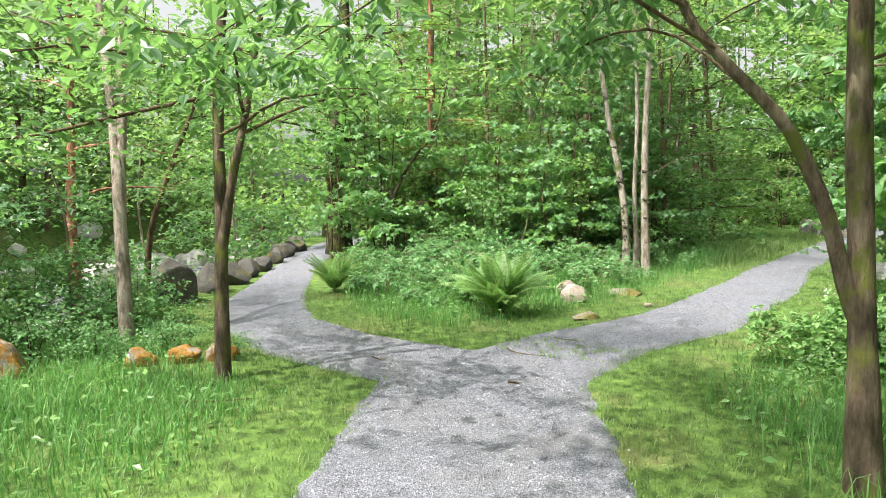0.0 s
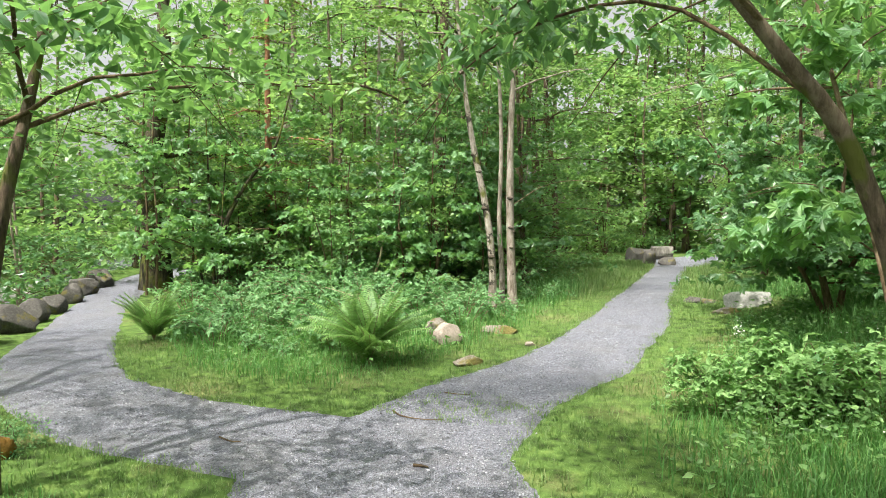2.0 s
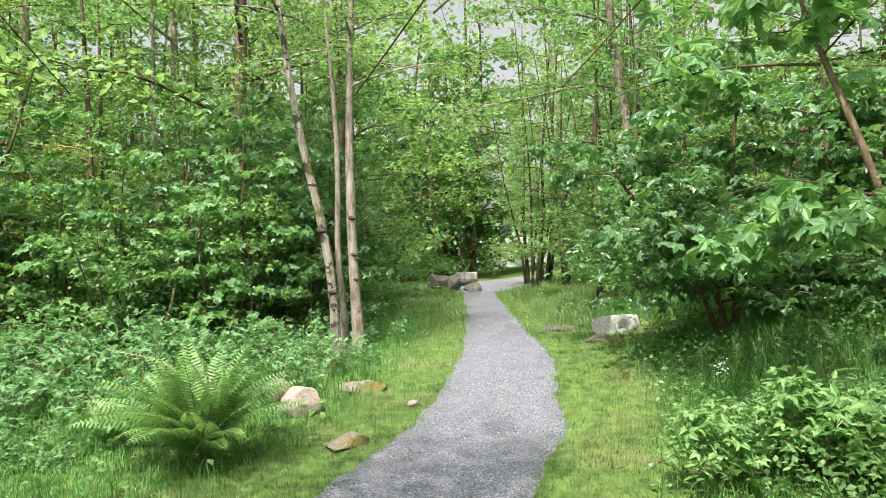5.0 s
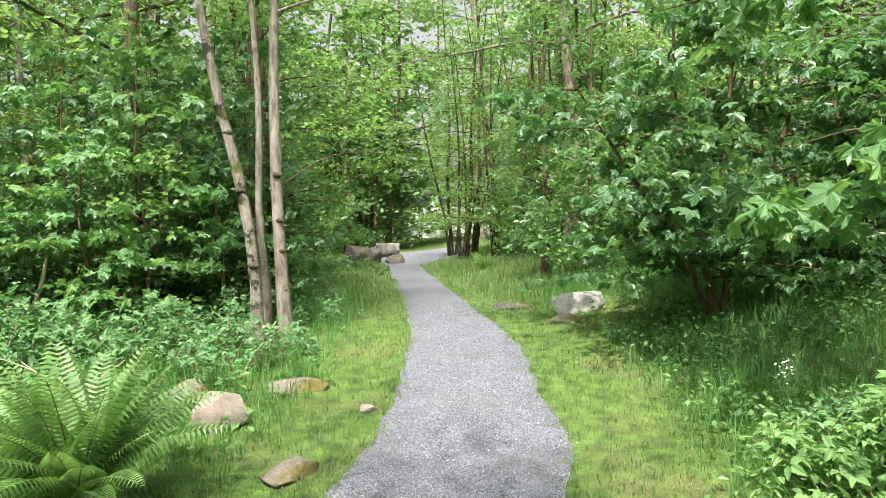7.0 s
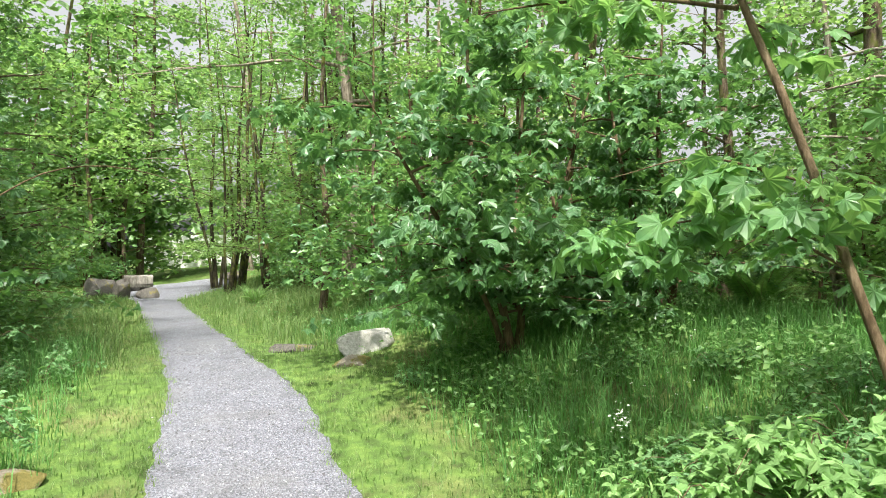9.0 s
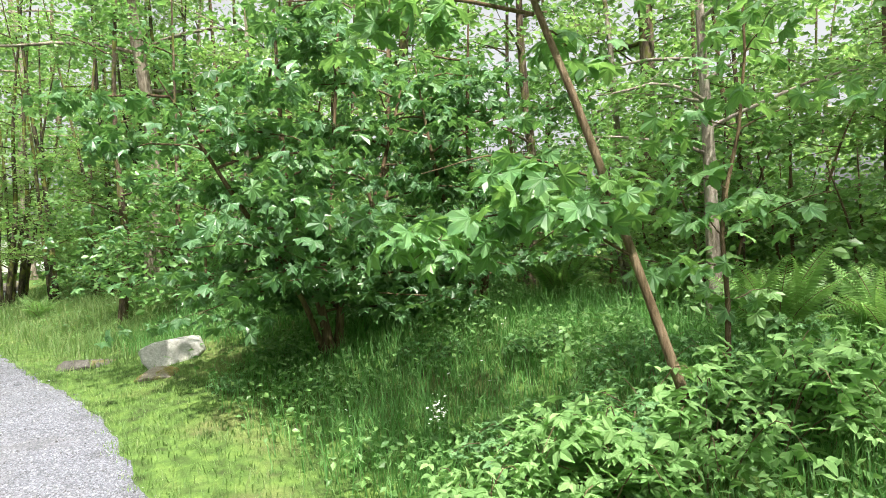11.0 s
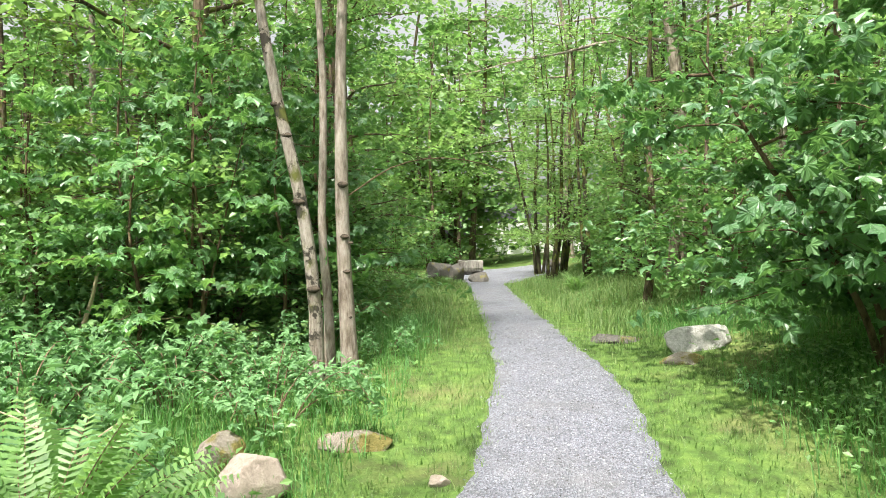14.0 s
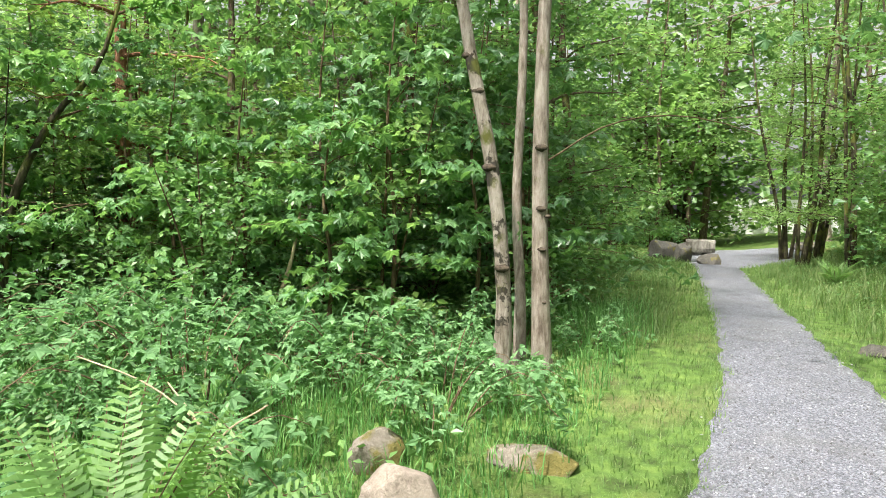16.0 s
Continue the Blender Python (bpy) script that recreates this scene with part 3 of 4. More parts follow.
tree("maple_shrub", on(5.3, 6.0), "broad dark maple shrub under taller trees", [(0, 0, 0), (0.1, 0, 0.8), (0.0, 0.1, 1.8), (0.1, 0.1, 3.4)], 0.04, M_TWIG, M_MAPLE_LEAF, 0.118, 24, 2000, MAPLE,
     crown_from=0.2, limb_len=1.6, spread=0.36, rise=0.36, sag=0.26, clumps=5, droop=0.55, tier=0.25, stems=[([(0, 0, 0), (-0.3, 0, 0.7), (-0.7, -0.1, 1.6), (-0.9, -0.1, 2.6)], 0.03)], category="shrub")
tree("maple_sapling", on(3.52, 2.57), "leaning brown maple sapling with large fresh leaves", [(0, 0, 0), (-0.13, 0.23, 0.85), (-0.31, 0.5, 1.9), (-0.45, 0.7, 2.6), (-0.55, 0.85, 3.2), (-0.7, 1.0, 4.4)], 0.027, M_STEM,
     M_FRESH_LEAF, 0.15, 9, 260, STALKED, crown_from=0.6, limb_len=1.2, spread=0.26, clumps=4, category="sapling", droop=0.6, tier=0.3, pruned=False,
     extra=[([(-0.46, 0.71, 2.55), (-0.9, 0.95, 2.62), (-1.3, 1.2, 2.62), (-1.75, 1.2, 2.5)], 0.013, 56), ([(-0.18, 0.3, 1.15), (-0.5, 0.6, 1.4), (-0.85, 0.9, 1.4), (-1.1, 1.1, 1.2)], 0.009, 84),
            ([(-0.22, 0.36, 1.3), (-0.4, 0.3, 1.45), (-0.6, 0.35, 1.4), (-0.8, 0.5, 1.25)], 0.009, 56), ([(-0.28, 0.45, 1.6), (-0.7, 0.75, 1.75), (-1.15, 0.95, 1.65)], 0.008, 28),
            ([(-0.46, 0.71, 2.6), (-0.2, 0.4, 2.9), (0.2, 0.1, 2.9)], 0.009, 28)])
tree("maple_sapling", on(4.25, 2.8), "thin upright maple stem with large fresh leaves", [(0, 0, 0), (0.05, 0, 0.7), (0.02, 0, 1.2), (0.2, -0.1, 2.1), (0.15, -0.1, 3.6)], 0.018, M_TWIG, M_FRESH_LEAF, 0.14, 10, 180, STALKED,
     crown_from=0.32, limb_len=0.95, spread=0.26, clumps=3, category="sapling", droop=0.6, tier=0.3)
tree("birch_tree", on(6.1, 3.75), "straight pale brown trunk with peeling bark on the bank", [(0, 0, 0), (0.02, 0, 1.0), (0.0, 0, 2.0), (-0.05, 0, 3.3), (0.1, 0, 8.0)], 0.065, M_BIRCH, M_WOOD_LEAF, 0.08, 12, 3000, crown_from=0.35,
     limb_len=2.0, spread=0.4)
# front saplings take the paler leaf colour to imitate light falling on them
for x, y, h in ((-2.6, 8.2, 3.8), (-1.8, 8.5, 3.2), (-3.5, 8.4, 3.9), (-2.9, 9.6, 4.4), (-4.4, 8.2, 3.2), (-2.0, 9.6, 4.4), (-3.1, 7.8, 2.4), (-5.2, 8.0, 2.8), (-1.5, 9.2, 4.0), (-6.4, 8.6, 3.8), (-7.8, 6.65, 4.8), (-7.6, 7.4, 5.0), (-8.4, 7.0, 5.2)):
    tree("maple_sapling", on(x, y), "upright maple sapling with broad fresh leaves", [(0, 0, 0), (0.05, 0, 0.3 * h), (-0.05, 0, 0.6 * h), (0.05, 0.05, h)], 0.022, M_TWIG, M_FRESH_LEAF if y < 8.3 else M_MAPLE_LEAF, 0.12, 15, 640, MAPLE,
         crown_from=0.2, limb_len=1.1, spread=0.28, droop=0.55, tier=0.25, group="maple saplings behind the birches", clumps=4, category="sapling")

tree("maple_tree", on(-6.75, 7.2), "multi-stemmed maple with a dark curving stem and pale leaves", [(0, 0, 0), (0.05, 0, 0.7), (0.15, 0.05, 1.5), (0.6, 0.15, 2.3), (1.1, 0.3, 2.9), (1.4, 0.5, 4.2)], 0.05, M_DARKBARK,
     M_FRESH_LEAF, 0.125, 18, 1300, MAPLE, crown_from=0.3, limb_len=1.5, spread=0.32, clumps=5, droop=0.55, tier=0.25,
     stems=[([(-0.1, 0, 0), (-0.15, 0, 0.8), (-0.3, 0.1, 1.8), (-0.4, 0.1, 4.5)], 0.035), ([(0.1, -0.05, 0), (0.2, -0.1, 0.6), (0.15, -0.1, 1.3), (0.3, -0.1, 3.0)], 0.022), ([(-0.2, -0.1, 0), (-0.3, -0.2, 0.6), (-0.6, -0.2, 1.4), (-0.9, -0.3, 3.2)], 0.022)])

# ---- woodland filling ----
BROAD = leaf_simple(0.66)
KINDS = []
for k in range(6):
    h = (8.5, 10.5, 7.0, 9.5, 11.0, 6.0)[k]
    lean = rng.uniform(-0.5, 0.5, 4)
    KINDS.append(tree("woodland_tree", (0, -60 - 6 * k, 0), "slender woodland tree with a leafy layered crown", [(0, 0, 0), (lean[0] * 0.3, 0, h * 0.2), (lean[1] * 0.6, lean[2] * 0.5, h * 0.5), (lean[3], lean[0], h)],
                      (0.06, 0.085, 0.05, 0.07, 0.10, 0.04)[k], (M_BROWN, M_GREYBARK, M_BROWN, M_TWIG, M_BROWN, M_GREYBARK)[k], (M_WOOD_LEAF, M_LIME_LEAF, M_MAPLE_LEAF, M_LIME_LEAF, M_WOOD_LEAF, M_MAPLE_LEAF)[k], 0.165 if k in (2, 5) else 0.138, 13, 1350 if k in (2, 5) else 2800, LOBED if k in (2, 5) else BROAD,
                      group="woodland trees", crown_from=(0.1, 0.2, 0.08, 0.25, 0.15, 0.05)[k], limb_len=2.5, spread=0.5, sides=7, clumps=6,
                      stems=[([(0.05, 0.05, 0.1), (0.35, 0.2, h * 0.2), (0.9, 0.4, h * 0.6)], 0.045)] if k in (1, 3) else ()))
FAR = []
for k in range(2):
    FAR.append(tree("woodland_tree", (-16, -60 - 9 * k, 0), "distant woodland tree with a full leafy crown", [(0, 0, 0), (0.1, 0, 2.5), (0.0, 0.2, 5), (0.2, 0, 9)], 0.08, M_BROWN, (M_LIME_LEAF, M_WOOD_LEAF)[k], 0.28, 7, 1200, BROAD,
                    group="distant trees", crown_from=0.06, limb_len=2.8, spread=0.75, clumps=7))
CANOPY = []
for k in range(2):
    CANOPY.append(tree("canopy_tree", (-8, -60 - 9 * k, 0), "tall woodland tree with a high spreading crown", [(0, 0, 0), (0.1, 0, 3), (0.2 - 0.5 * k, 0.2, 7), (0.4, 0.3 * k, 12.5)], 0.13, (M_BROWN, M_GREYBARK)[k], (M_LIME_LEAF, M_WOOD_LEAF)[k], 0.16, 14, 5000,
                       BROAD, group="canopy trees", crown_from=0.42, limb_len=4.2, spread=0.75, rise=0.3, sag=0.2, clumps=8))
BUSHES = []
for k in range(4):
    h = (1.5, 2.2, 1.1, 2.8)[k]
    BUSHES.append(tree("bush", (8, -60 - 6 * k, 0), "dense leafy understorey bush", [(0, 0, 0), (0.05, 0, h * 0.4), (0.1, 0, h)], 0.018, M_TWIG, (M_WOOD_LEAF, M_COVER, M_BRAMBLE, M_LIME_LEAF)[k], 0.095, 9, 1250, BROAD,
                       group="understorey bushes", crown_from=0.06, limb_len=(1.2, 1.3, 1.0, 1.4)[k], spread=0.34, sides=5, clumps=6, category="bush",
                       stems=[([(0.05, 0, 0), (0.3, 0.2, h * 0.5), (0.6, 0.3, h * 0.9)], 0.014), ([(-0.05, 0, 0), (-0.3, 0.1, h * 0.5), (-0.6, -0.3, h * 0.8)], 0.014)]))


def put(kind, x, y, s, dz=-0.05):
    m = pose(x, y, gz(x, y) + dz, rng.uniform(-4, 4), rng.uniform(-4, 4), rng.uniform(0, 360)) @ Matrix.Diagonal((s, s, s, 1))
    return copy_thing(kind, m)


taken = []


def room(x, y, gap):
    if any((x - a) ** 2 + (y - b) ** 2 < gap * gap for a, b in taken):
        return False
    taken.append((x, y))
    return True


def eye_clear(x, y, r):
    return float(strip(np.float64(x), np.float64(y), [(3.2, -4.1, r), (0.2, -0.8, r), (0.0, 0.8, r), (0.15, 2.1, r)])) < 0


def wooded(x, y, verge_gap=1.1):
    p = float(path_in(x, y))
    b = float(bank(x, y))
    if p > -(verge_gap + (0.5 if y > 8.5 else 0.0) + (0.5 if y > 12 else 0.0)) or math.hypot(x - 0.4, y - 21) < 2.4 or not eye_clear(x, y, 6.3) or (0.7 < b < 8):
        return False
    if -7.2 < x < -1.2 and y < 9.3 and verge_gap == 1.1:
        return False
    if math.hypot(x - 2.7, y - 8.2) < 1.9:
        return False
    if math.hypot(x - 1.7, y - 22.5) < 3.2 or math.hypot(x + 1.2, y - 19.8) < 2.6 or (y > 20 and abs(x - 0.1 - 0.123 * (y - 1.8)) < 1.9):
        return False
    if x < 1.0 and y < 7.9 + 0.05 * x:
        return b > 8 or y < -7
    if 1.0 <= x < 6.5 and y < 7.4:
        return y < -8
    return True


def fill(kinds, limit, x0, x1, y0, y1, gap, lo, hi, test, tall=False):
    count = 0
    for attempt in range(limit * 40):
        x, y = rng.uniform(x0, x1), rng.uniform(y0, y1)
        if count < limit and test(x, y) and room(x, y, gap):
            far = (2.6 + 0.32 * math.hypot(x, y - 1)) / 9 if tall else 1.0
            put(kinds[rng.integers(len(kinds))], x, y, rng.uniform(lo, hi) * min(far, 1.3))
            count += 1


fill(KINDS, 48, -13, -1, 7.5, 20, 1.15, 0.85, 1.2, wooded, True)
fill(FAR, 9, 13, 20, -6, 10, 1.8, 0.8, 1.0, wooded, True)
fill(KINDS, 17, 6.2, 13, -3, 5.5, 1.2, 0.9, 1.2, wooded, True)
fill(KINDS, 36, 2, 13, 4, 22, 1.2, 0.85, 1.2, wooded, True)
fill(FAR, 36, -16, 20, 20, 40, 1.9, 0.8, 1.1, lambda x, y: wooded(x, y, 0.6), True)
for x, y, s in ((0.6, 31.0, 1.0), (-0.6, 30.0, 1.1), (-1.0, 33.0, 1.1), (8.4, 33.0, 1.1), (0.2, 36.0, 1.3), (-3.0, 31.0, 1.0), (8.0, 31.0, 1.0)):
    put(FAR[rng.integers(2)], x, y, s)
fill(FAR, 12, -22, -11.5, 9, 26, 1.6, 0.7, 0.95, lambda x, y: wooded(x, y, 0.4), True)
fill(FAR, 12, -14, 18, -18, -7, 2.6, 0.9, 1.2, wooded)
for x, y, s in ((-14.5, 12.5, 0.9), (-16.5, 16.0, 1.1), (-13.5, 17.5, 1.0), (-16.0, 10.5, 0.8), (-18.5, 19.0, 1.2), (-15.2, 20.5, 1.2), (-20.0, 14.0, 1.2)):   # woods round the far bend
    put(FAR[rng.integers(2)], x, y, s)
taken.clear()
for k in range(66):   # far bank of the river
    b, t = rng.uniform(10.6, 16), -16 + 64 * (k + rng.uniform(0, 1)) / 66
    put(FAR[k % 2], -6.2 - 0.81 * b - 0.584 * t, 1.6 - 0.584 * b + 0.81 * t, rng.uniform(0.9, 1.4))
airy = tree("alder_tree", (24, -60, 0), "slender dark alder with several stems and an airy crown", [(0, 0, 0), (0.1, 0, 2.5), (0.0, 0.1, 5), (0.2, 0.2, 9.5)], 0.06, M_DARKBARK, M_LIME_LEAF, 0.095, 16, 3600, SIMPLE,
            group="slender alders beside the far path", crown_from=0.2, limb_len=2.0, spread=0.4, clumps=8,
            stems=[([(0.1, 0, 0), (0.3, 0.1, 1.5), (0.9, 0.3, 4), (1.3, 0.2, 7.5)], 0.05), ([(-0.1, 0.05, 0), (-0.3, 0, 1.5), (-0.6, -0.1, 4), (-1.1, 0, 7)], 0.045)])
for x, y, s in ((2.9, 19.2, 0.9), (3.4, 20.6, 1.0), (3.7, 18.2, 1.0), (4.6, 16.8, 1.0), (3.0, 22.4, 1.0), (5.4, 17.8, 1.1), (5.0, 14.6, 0.9), (6.2, 14.0, 1.0)):
    put(airy, x, y, s)
KINDS.append(airy)
for x, y, s in ((-5.6, -2.4, 0.75), (-5.0, -3.6, 0.8), (-11.3, 6.4, 0.8), (-12.4, 4.6, 1.0), (-13.5, 8.0, 1.0), (-5.3, -1.5, 0.55), (-6.1, -0.9, 0.6), (-5.8, -0.1, 0.5)):
    put(KINDS[5], x, y, s)
# those with y below 0 stand out of view, added to cast shade
for x, y, s in ((-3.4, 10.5, 1.0), (4.3, 13.5, 1.0), (7.6, -0.6, 0.9), (6.8, -4.5, 1.0), (-4.5, -8.5, 1.0), (5.6, -2.6, 0.95), (9.5, 6.5, 1.0), 
                (6.8, -5.0, 0.9), (-6.0, 14.5, 1.0), (-2.6, 16.5, 1.0), (-9.5, 13.5, 1.0), (-12.5, 15.0, 1.1), (1.2, 33.0, 1.1), (9.0, 12.0, 1.0), (5.6, 31.0, 1.2)):
    put(CANOPY[rng.integers(2)], x, y, s)
count = 0
for attempt in range(22 * 40):   # taller woods all round the horizon
    a, r = rng.uniform(0, 2 * math.pi), rng.uniform(38, 54)
    x, y = r * math.cos(a), 12 + r * math.sin(a)
    if count < 22 and room(x, y, 4.0):
        put(FAR[rng.integers(2)], x, y, rng.uniform(1.5, 2.1))
        count += 1
taken.clear()
fill(BUSHES, 48, -12, -1, 7.4, 18, 0.95, 0.8, 1.2, lambda x, y: wooded(x, y, 1.6))
fill(BUSHES, 42, 2.4, 12, 4, 20, 0.95, 0.8, 1.2, lambda x, y: wooded(x, y, 1.6))
fill(BUSHES, 14, 6.0, 11, -2, 5, 0.9, 0.9, 1.2, lambda x, y: wooded(x, y, 1.6))
fill(BUSHES, 18, -10, 14, 20, 34, 1.4, 0.9, 1.3, lambda x, y: wooded(x, y, 1.0))
for x, y, s in ((-4.6, -0.2, 0.6), (-5.2, -1.2, 0.75), (-3.6, -0.9, 0.4), (-5.7, 0.5, 0.6), (-6.2, -1.8, 0.7), (-2.5, 0.0, 0.25), (-4.6, -1.9, 0.6), (-6.7, -3.0, 1.0), (-4.1, -1.3, 0.55), (-3.3, -0.2, 0.4), (-5.0, 0.3, 0.7), (-5.9, -0.6, 0.9)):
    put(BUSHES[2], x, y, s)
# lime-leaved bushes on the bank, their colour standing in for yellow sunlight
for x, y, s in ((-4.4, -1.5, 0.36), (-5.0, -2.3, 0.42), (-3.9, -2.5, 0.34), (-5.6, -1.0, 0.4), (-4.9, 0.0, 0.34)):
    put(BUSHES[3], x, y, s)
for x, y, s in ((0.5, 34.5, 1.9), (-0.4, 38.5, 1.9), (8.5, 37.0, 1.9), (-2.2, 36.0, 1.9), (-5.0, 34.0, 1.8), (2.5, 49.0, 2.0), (5.5, 50.0, 2.1), (8.0, 48.5, 2.0)):   # tall trees closing the end of the path
    put(FAR[rng.integers(2)], x, y, s)
for ob in KINDS + BUSHES + CANOPY + FAR:
    for o in (*ob.children_recursive, ob):
        bpy.data.objects.remove(o)


# ---- brambles, ferns, rocks ----
def bramble(name, place, label, n_stems, reach, tall, leaf_size, group, material=None, category="shrub"):
    root = thing(name, place, label, category, group)
    geo, places = [], []
    for i in range(n_stems):
        a = rng.uniform(0, 2 * math.pi)
        d = np.array([math.cos(a), math.sin(a), 0])
        r, h = reach * rng.uniform(0.3, 1.0), tall * rng.uniform(0.5, 1.0)
        b = d * reach * 0.35 * rng.uniform(0, 1)
        line = bend([b, b + d * r * 0.3 + (0, 0, h * 0.65), b + d * r * 0.7 + (0, 0, h), b + d * r + (0, 0, h * 0.75)], 9)
        geo.append(tube(line, [0.006, 0.004, 0.002], 4))
        m = int(24 * (r + h)) + 6
        q = along(line, 0.25, 1.0, m)
        places.append(q + rng.normal(size=q.shape) * 0.05)
    for g in geo:
        part_np("cane", g, M_STEM, root)
    part_np("foliage", leaves(np.concatenate(places), leaf_size, TRIO, 0.2, 1.0, 0.45), material or M_BRAMBLE, root)
    return root


BR = [bramble("raspberry_bush", (16, -60 - 4 * k, 0), "pale green raspberry thicket with arching canes", (13, 15, 11)[k], (0.75, 0.9, 0.6)[k], (0.46, 0.6, 0.36)[k], 0.064, "raspberry thicket") for k in range(3)]
count = 0
taken.clear()
for attempt in range(6000):
    if count == 52:
        break
    x, y = rng.uniform(-8.5, -0.6), rng.uniform(3.6, 8.6)
    p = float(path_in(x, y))
    if -4.5 < p < -1.15 and not (abs(x + 1.45) < 0.7 and y < 4.3) and not (x > -2.15 and 4.0 < y < 6.05) and room(x, y, 0.62):
        put(BR[rng.integers(3)], x, y, rng.uniform(0.55, 1.4))
        count += 1
for x, y, s in ((3.1, 3.2, 0.7), (3.7, 2.9, 0.8), (4.3, 2.6, 0.8), (2.6, 6.6, 0.5), (3.0, 5.9, 0.5), (3.3, 7.0, 0.55), (3.9, 5.3, 0.6), (4.4, 4.5, 0.7), (4.6, 3.6, 0.7)):
    put(BR[rng.integers(3)], x, y, s)
NEAR = bramble("raspberry_bush", (20, -60, 0), "pale green raspberry bush with large soft leaves", 13, 0.6, 0.68, 0.085, "raspberry bushes on the bank", M_BANKBERRY)
for x, y, s in ((2.3, 2.95, 0.8), (2.65, 2.85, 0.85), (3.0, 2.75, 0.9), (3.3, 2.5, 0.9), (3.75, 2.4, 0.95), (4.1, 2.15, 0.9), (3.0, 3.2, 0.7)):
    put(NEAR, x, y, s)
BR.append(NEAR)
for ob in BR:
    for o in (*ob.children_recursive, ob):
        bpy.data.objects.remove(o)


def frond_geo(length, n=30):
    """A fern frond along +x: a rib and toothed leaflets on both sides."""
    t = np.linspace(0.12, 0.99, n)
    w = 0.17 * length * np.sin(math.pi * np.clip(t, 0, 1) ** 0.75) ** 0.8 + 0.01
    vs, fs = [], []
    for ti, wi in zip(t, w):
        for sgn in (1, -1):
            k = len(vs)
            c = length * 0.38 / n
            x = ti * length
            vs += [(x, 0, 0), (x + c * 0.75, 0, 0), (x + c * 0.8 + wi * 0.2, sgn * wi * 0.55, 0.012), (x + wi * 0.35 + c * 0.3, sgn * wi, -0.03 * wi / 0.1), (x + wi * 0.1, sgn * wi * 0.5, 0.012)]
            fs += [(k, k + 1, k + 2), (k, k + 2, k + 4), (k + 4, k + 2, k + 3)]
    return np.array(vs, float), np.array(fs)


def fern(place, label, fronds, length, group="", spread=0.62):
    root = thing("fern", place, label, "fern", group)
    v0, f0 = frond_geo(length)
    for i in range(fronds):
        a = i * 2.39996 + rng.uniform(-0.3, 0.3)
        s = rng.uniform(0.7, 1.1)
        out = spread * (0.25 + 1.05 * (i / fronds)) * rng.uniform(0.7, 1.25)
        t = v0[:, 0] / length
        v = v0 * s
        ang0, ang1 = 1.5 - 0.45 * out, 1.2 - 1.75 * out
        u = np.linspace(0, 1, 30)
        ang = ang0 + (ang1 - ang0) * u
        px = np.concatenate([[0], np.cumsum(np.cos(ang))[:-1]]) / 30 * length * s
        pz = np.concatenate([[0], np.cumsum(np.sin(ang))[:-1]]) / 30 * length * s
        r, z = np.interp(t, u, px), np.interp(t, u, pz)
        an = np.interp(t, u, ang)
        r, z = r - v[:, 2] * np.sin(an), z + v[:, 2] * np.cos(an)
        q = np.stack([r * math.cos(a) - v[:, 1] * math.sin(a), r * math.sin(a) + v[:, 1] * math.cos(a), z], 1)
        rib = np.stack([px * math.cos(a), px * math.sin(a), pz - 0.003], 1)[::3]
        fr = part_np("frond", (q, f0), M_FERN, root)
        part_np("rib", tube(rib, [0.005, 0.002], 4), M_STEM, fr)
    return root


fern(on(-1.5, 3.55, 0.0), "large bright green fern clump beside the path", 50, 1.0)
fern(on(-5.1, 3.9, 0.0), "fern clump among brambles at the bend", 24, 0.8)
fern(on(-2.5, 4.1, 0.0), "fern growing low among grass", 14, 0.6)
fern(on(5.2, 2.85, 0.0), "large shaded fern on the bank", 24, 0.95, "ferns on the bank")
fern(on(5.5, 2.2, 0.0), "large shaded fern on the bank", 22, 0.95, "ferns on the bank")
fern(on(6.7, 4.5, 0.0), "dark fern under the maples", 20, 0.9, "ferns on the bank")
fern(on(6.2, 5.6, 0.0), "dark fern under the maples", 20, 0.9, "ferns on the bank")
fern(on(2.75, 15.0, 0.0), "small bright fern beside the path", 14, 0.6)


def rock(name, place, size, material, label, turn=0.0, seed=0, flat=0.35, sink=0.25, category="rock", group="", detail=4):
    bm = bmesh.new()
    bmesh.ops.create_icosphere(bm, subdivisions=detail, radius=1)
    off = Vector((seed * 7.3, seed * 3.1, seed * 1.7))
    dice = random.Random(seed)
    faces = [(Vector((dice.gauss(0, 1), dice.gauss(0, 1), dice.gauss(0.2, 0.8))).normalized(), dice.uniform(0.52, 0.86)) for k in range(12)]
    for v in bm.verts:
        p = v.co.copy()
        r = 1 + 0.22 * noise.noise(p * 1.1 + off) + 0.10 * noise.noise(p * 2.6 + off) + 0.05 * noise.noise(p * 7 + off) + 0.025 * noise.noise(p * 17 + off)
        p *= r
        for d, reach in faces:  # worn flat faces
            e = p.dot(d) - reach
            if e > 0:
                p -= d * e * (1 - flat * 0.25)
        v.co = Vector((p.x * size[0], p.y * size[1], p.z * size[2]))
    me = bpy.data.meshes.new(name)
    bm.to_mesh(me)
    bm.free()
    me.polygons.foreach_set("use_smooth", np.ones(len(me.polygons), bool))
    me.materials.append(material)
    ob = new(name, me)
    ob.matrix_world = pose(place[0], place[1], place[2] + size[2] * (1 - 2 * sink), 0, 0, turn)
    return tagged(ob, label, category, group)


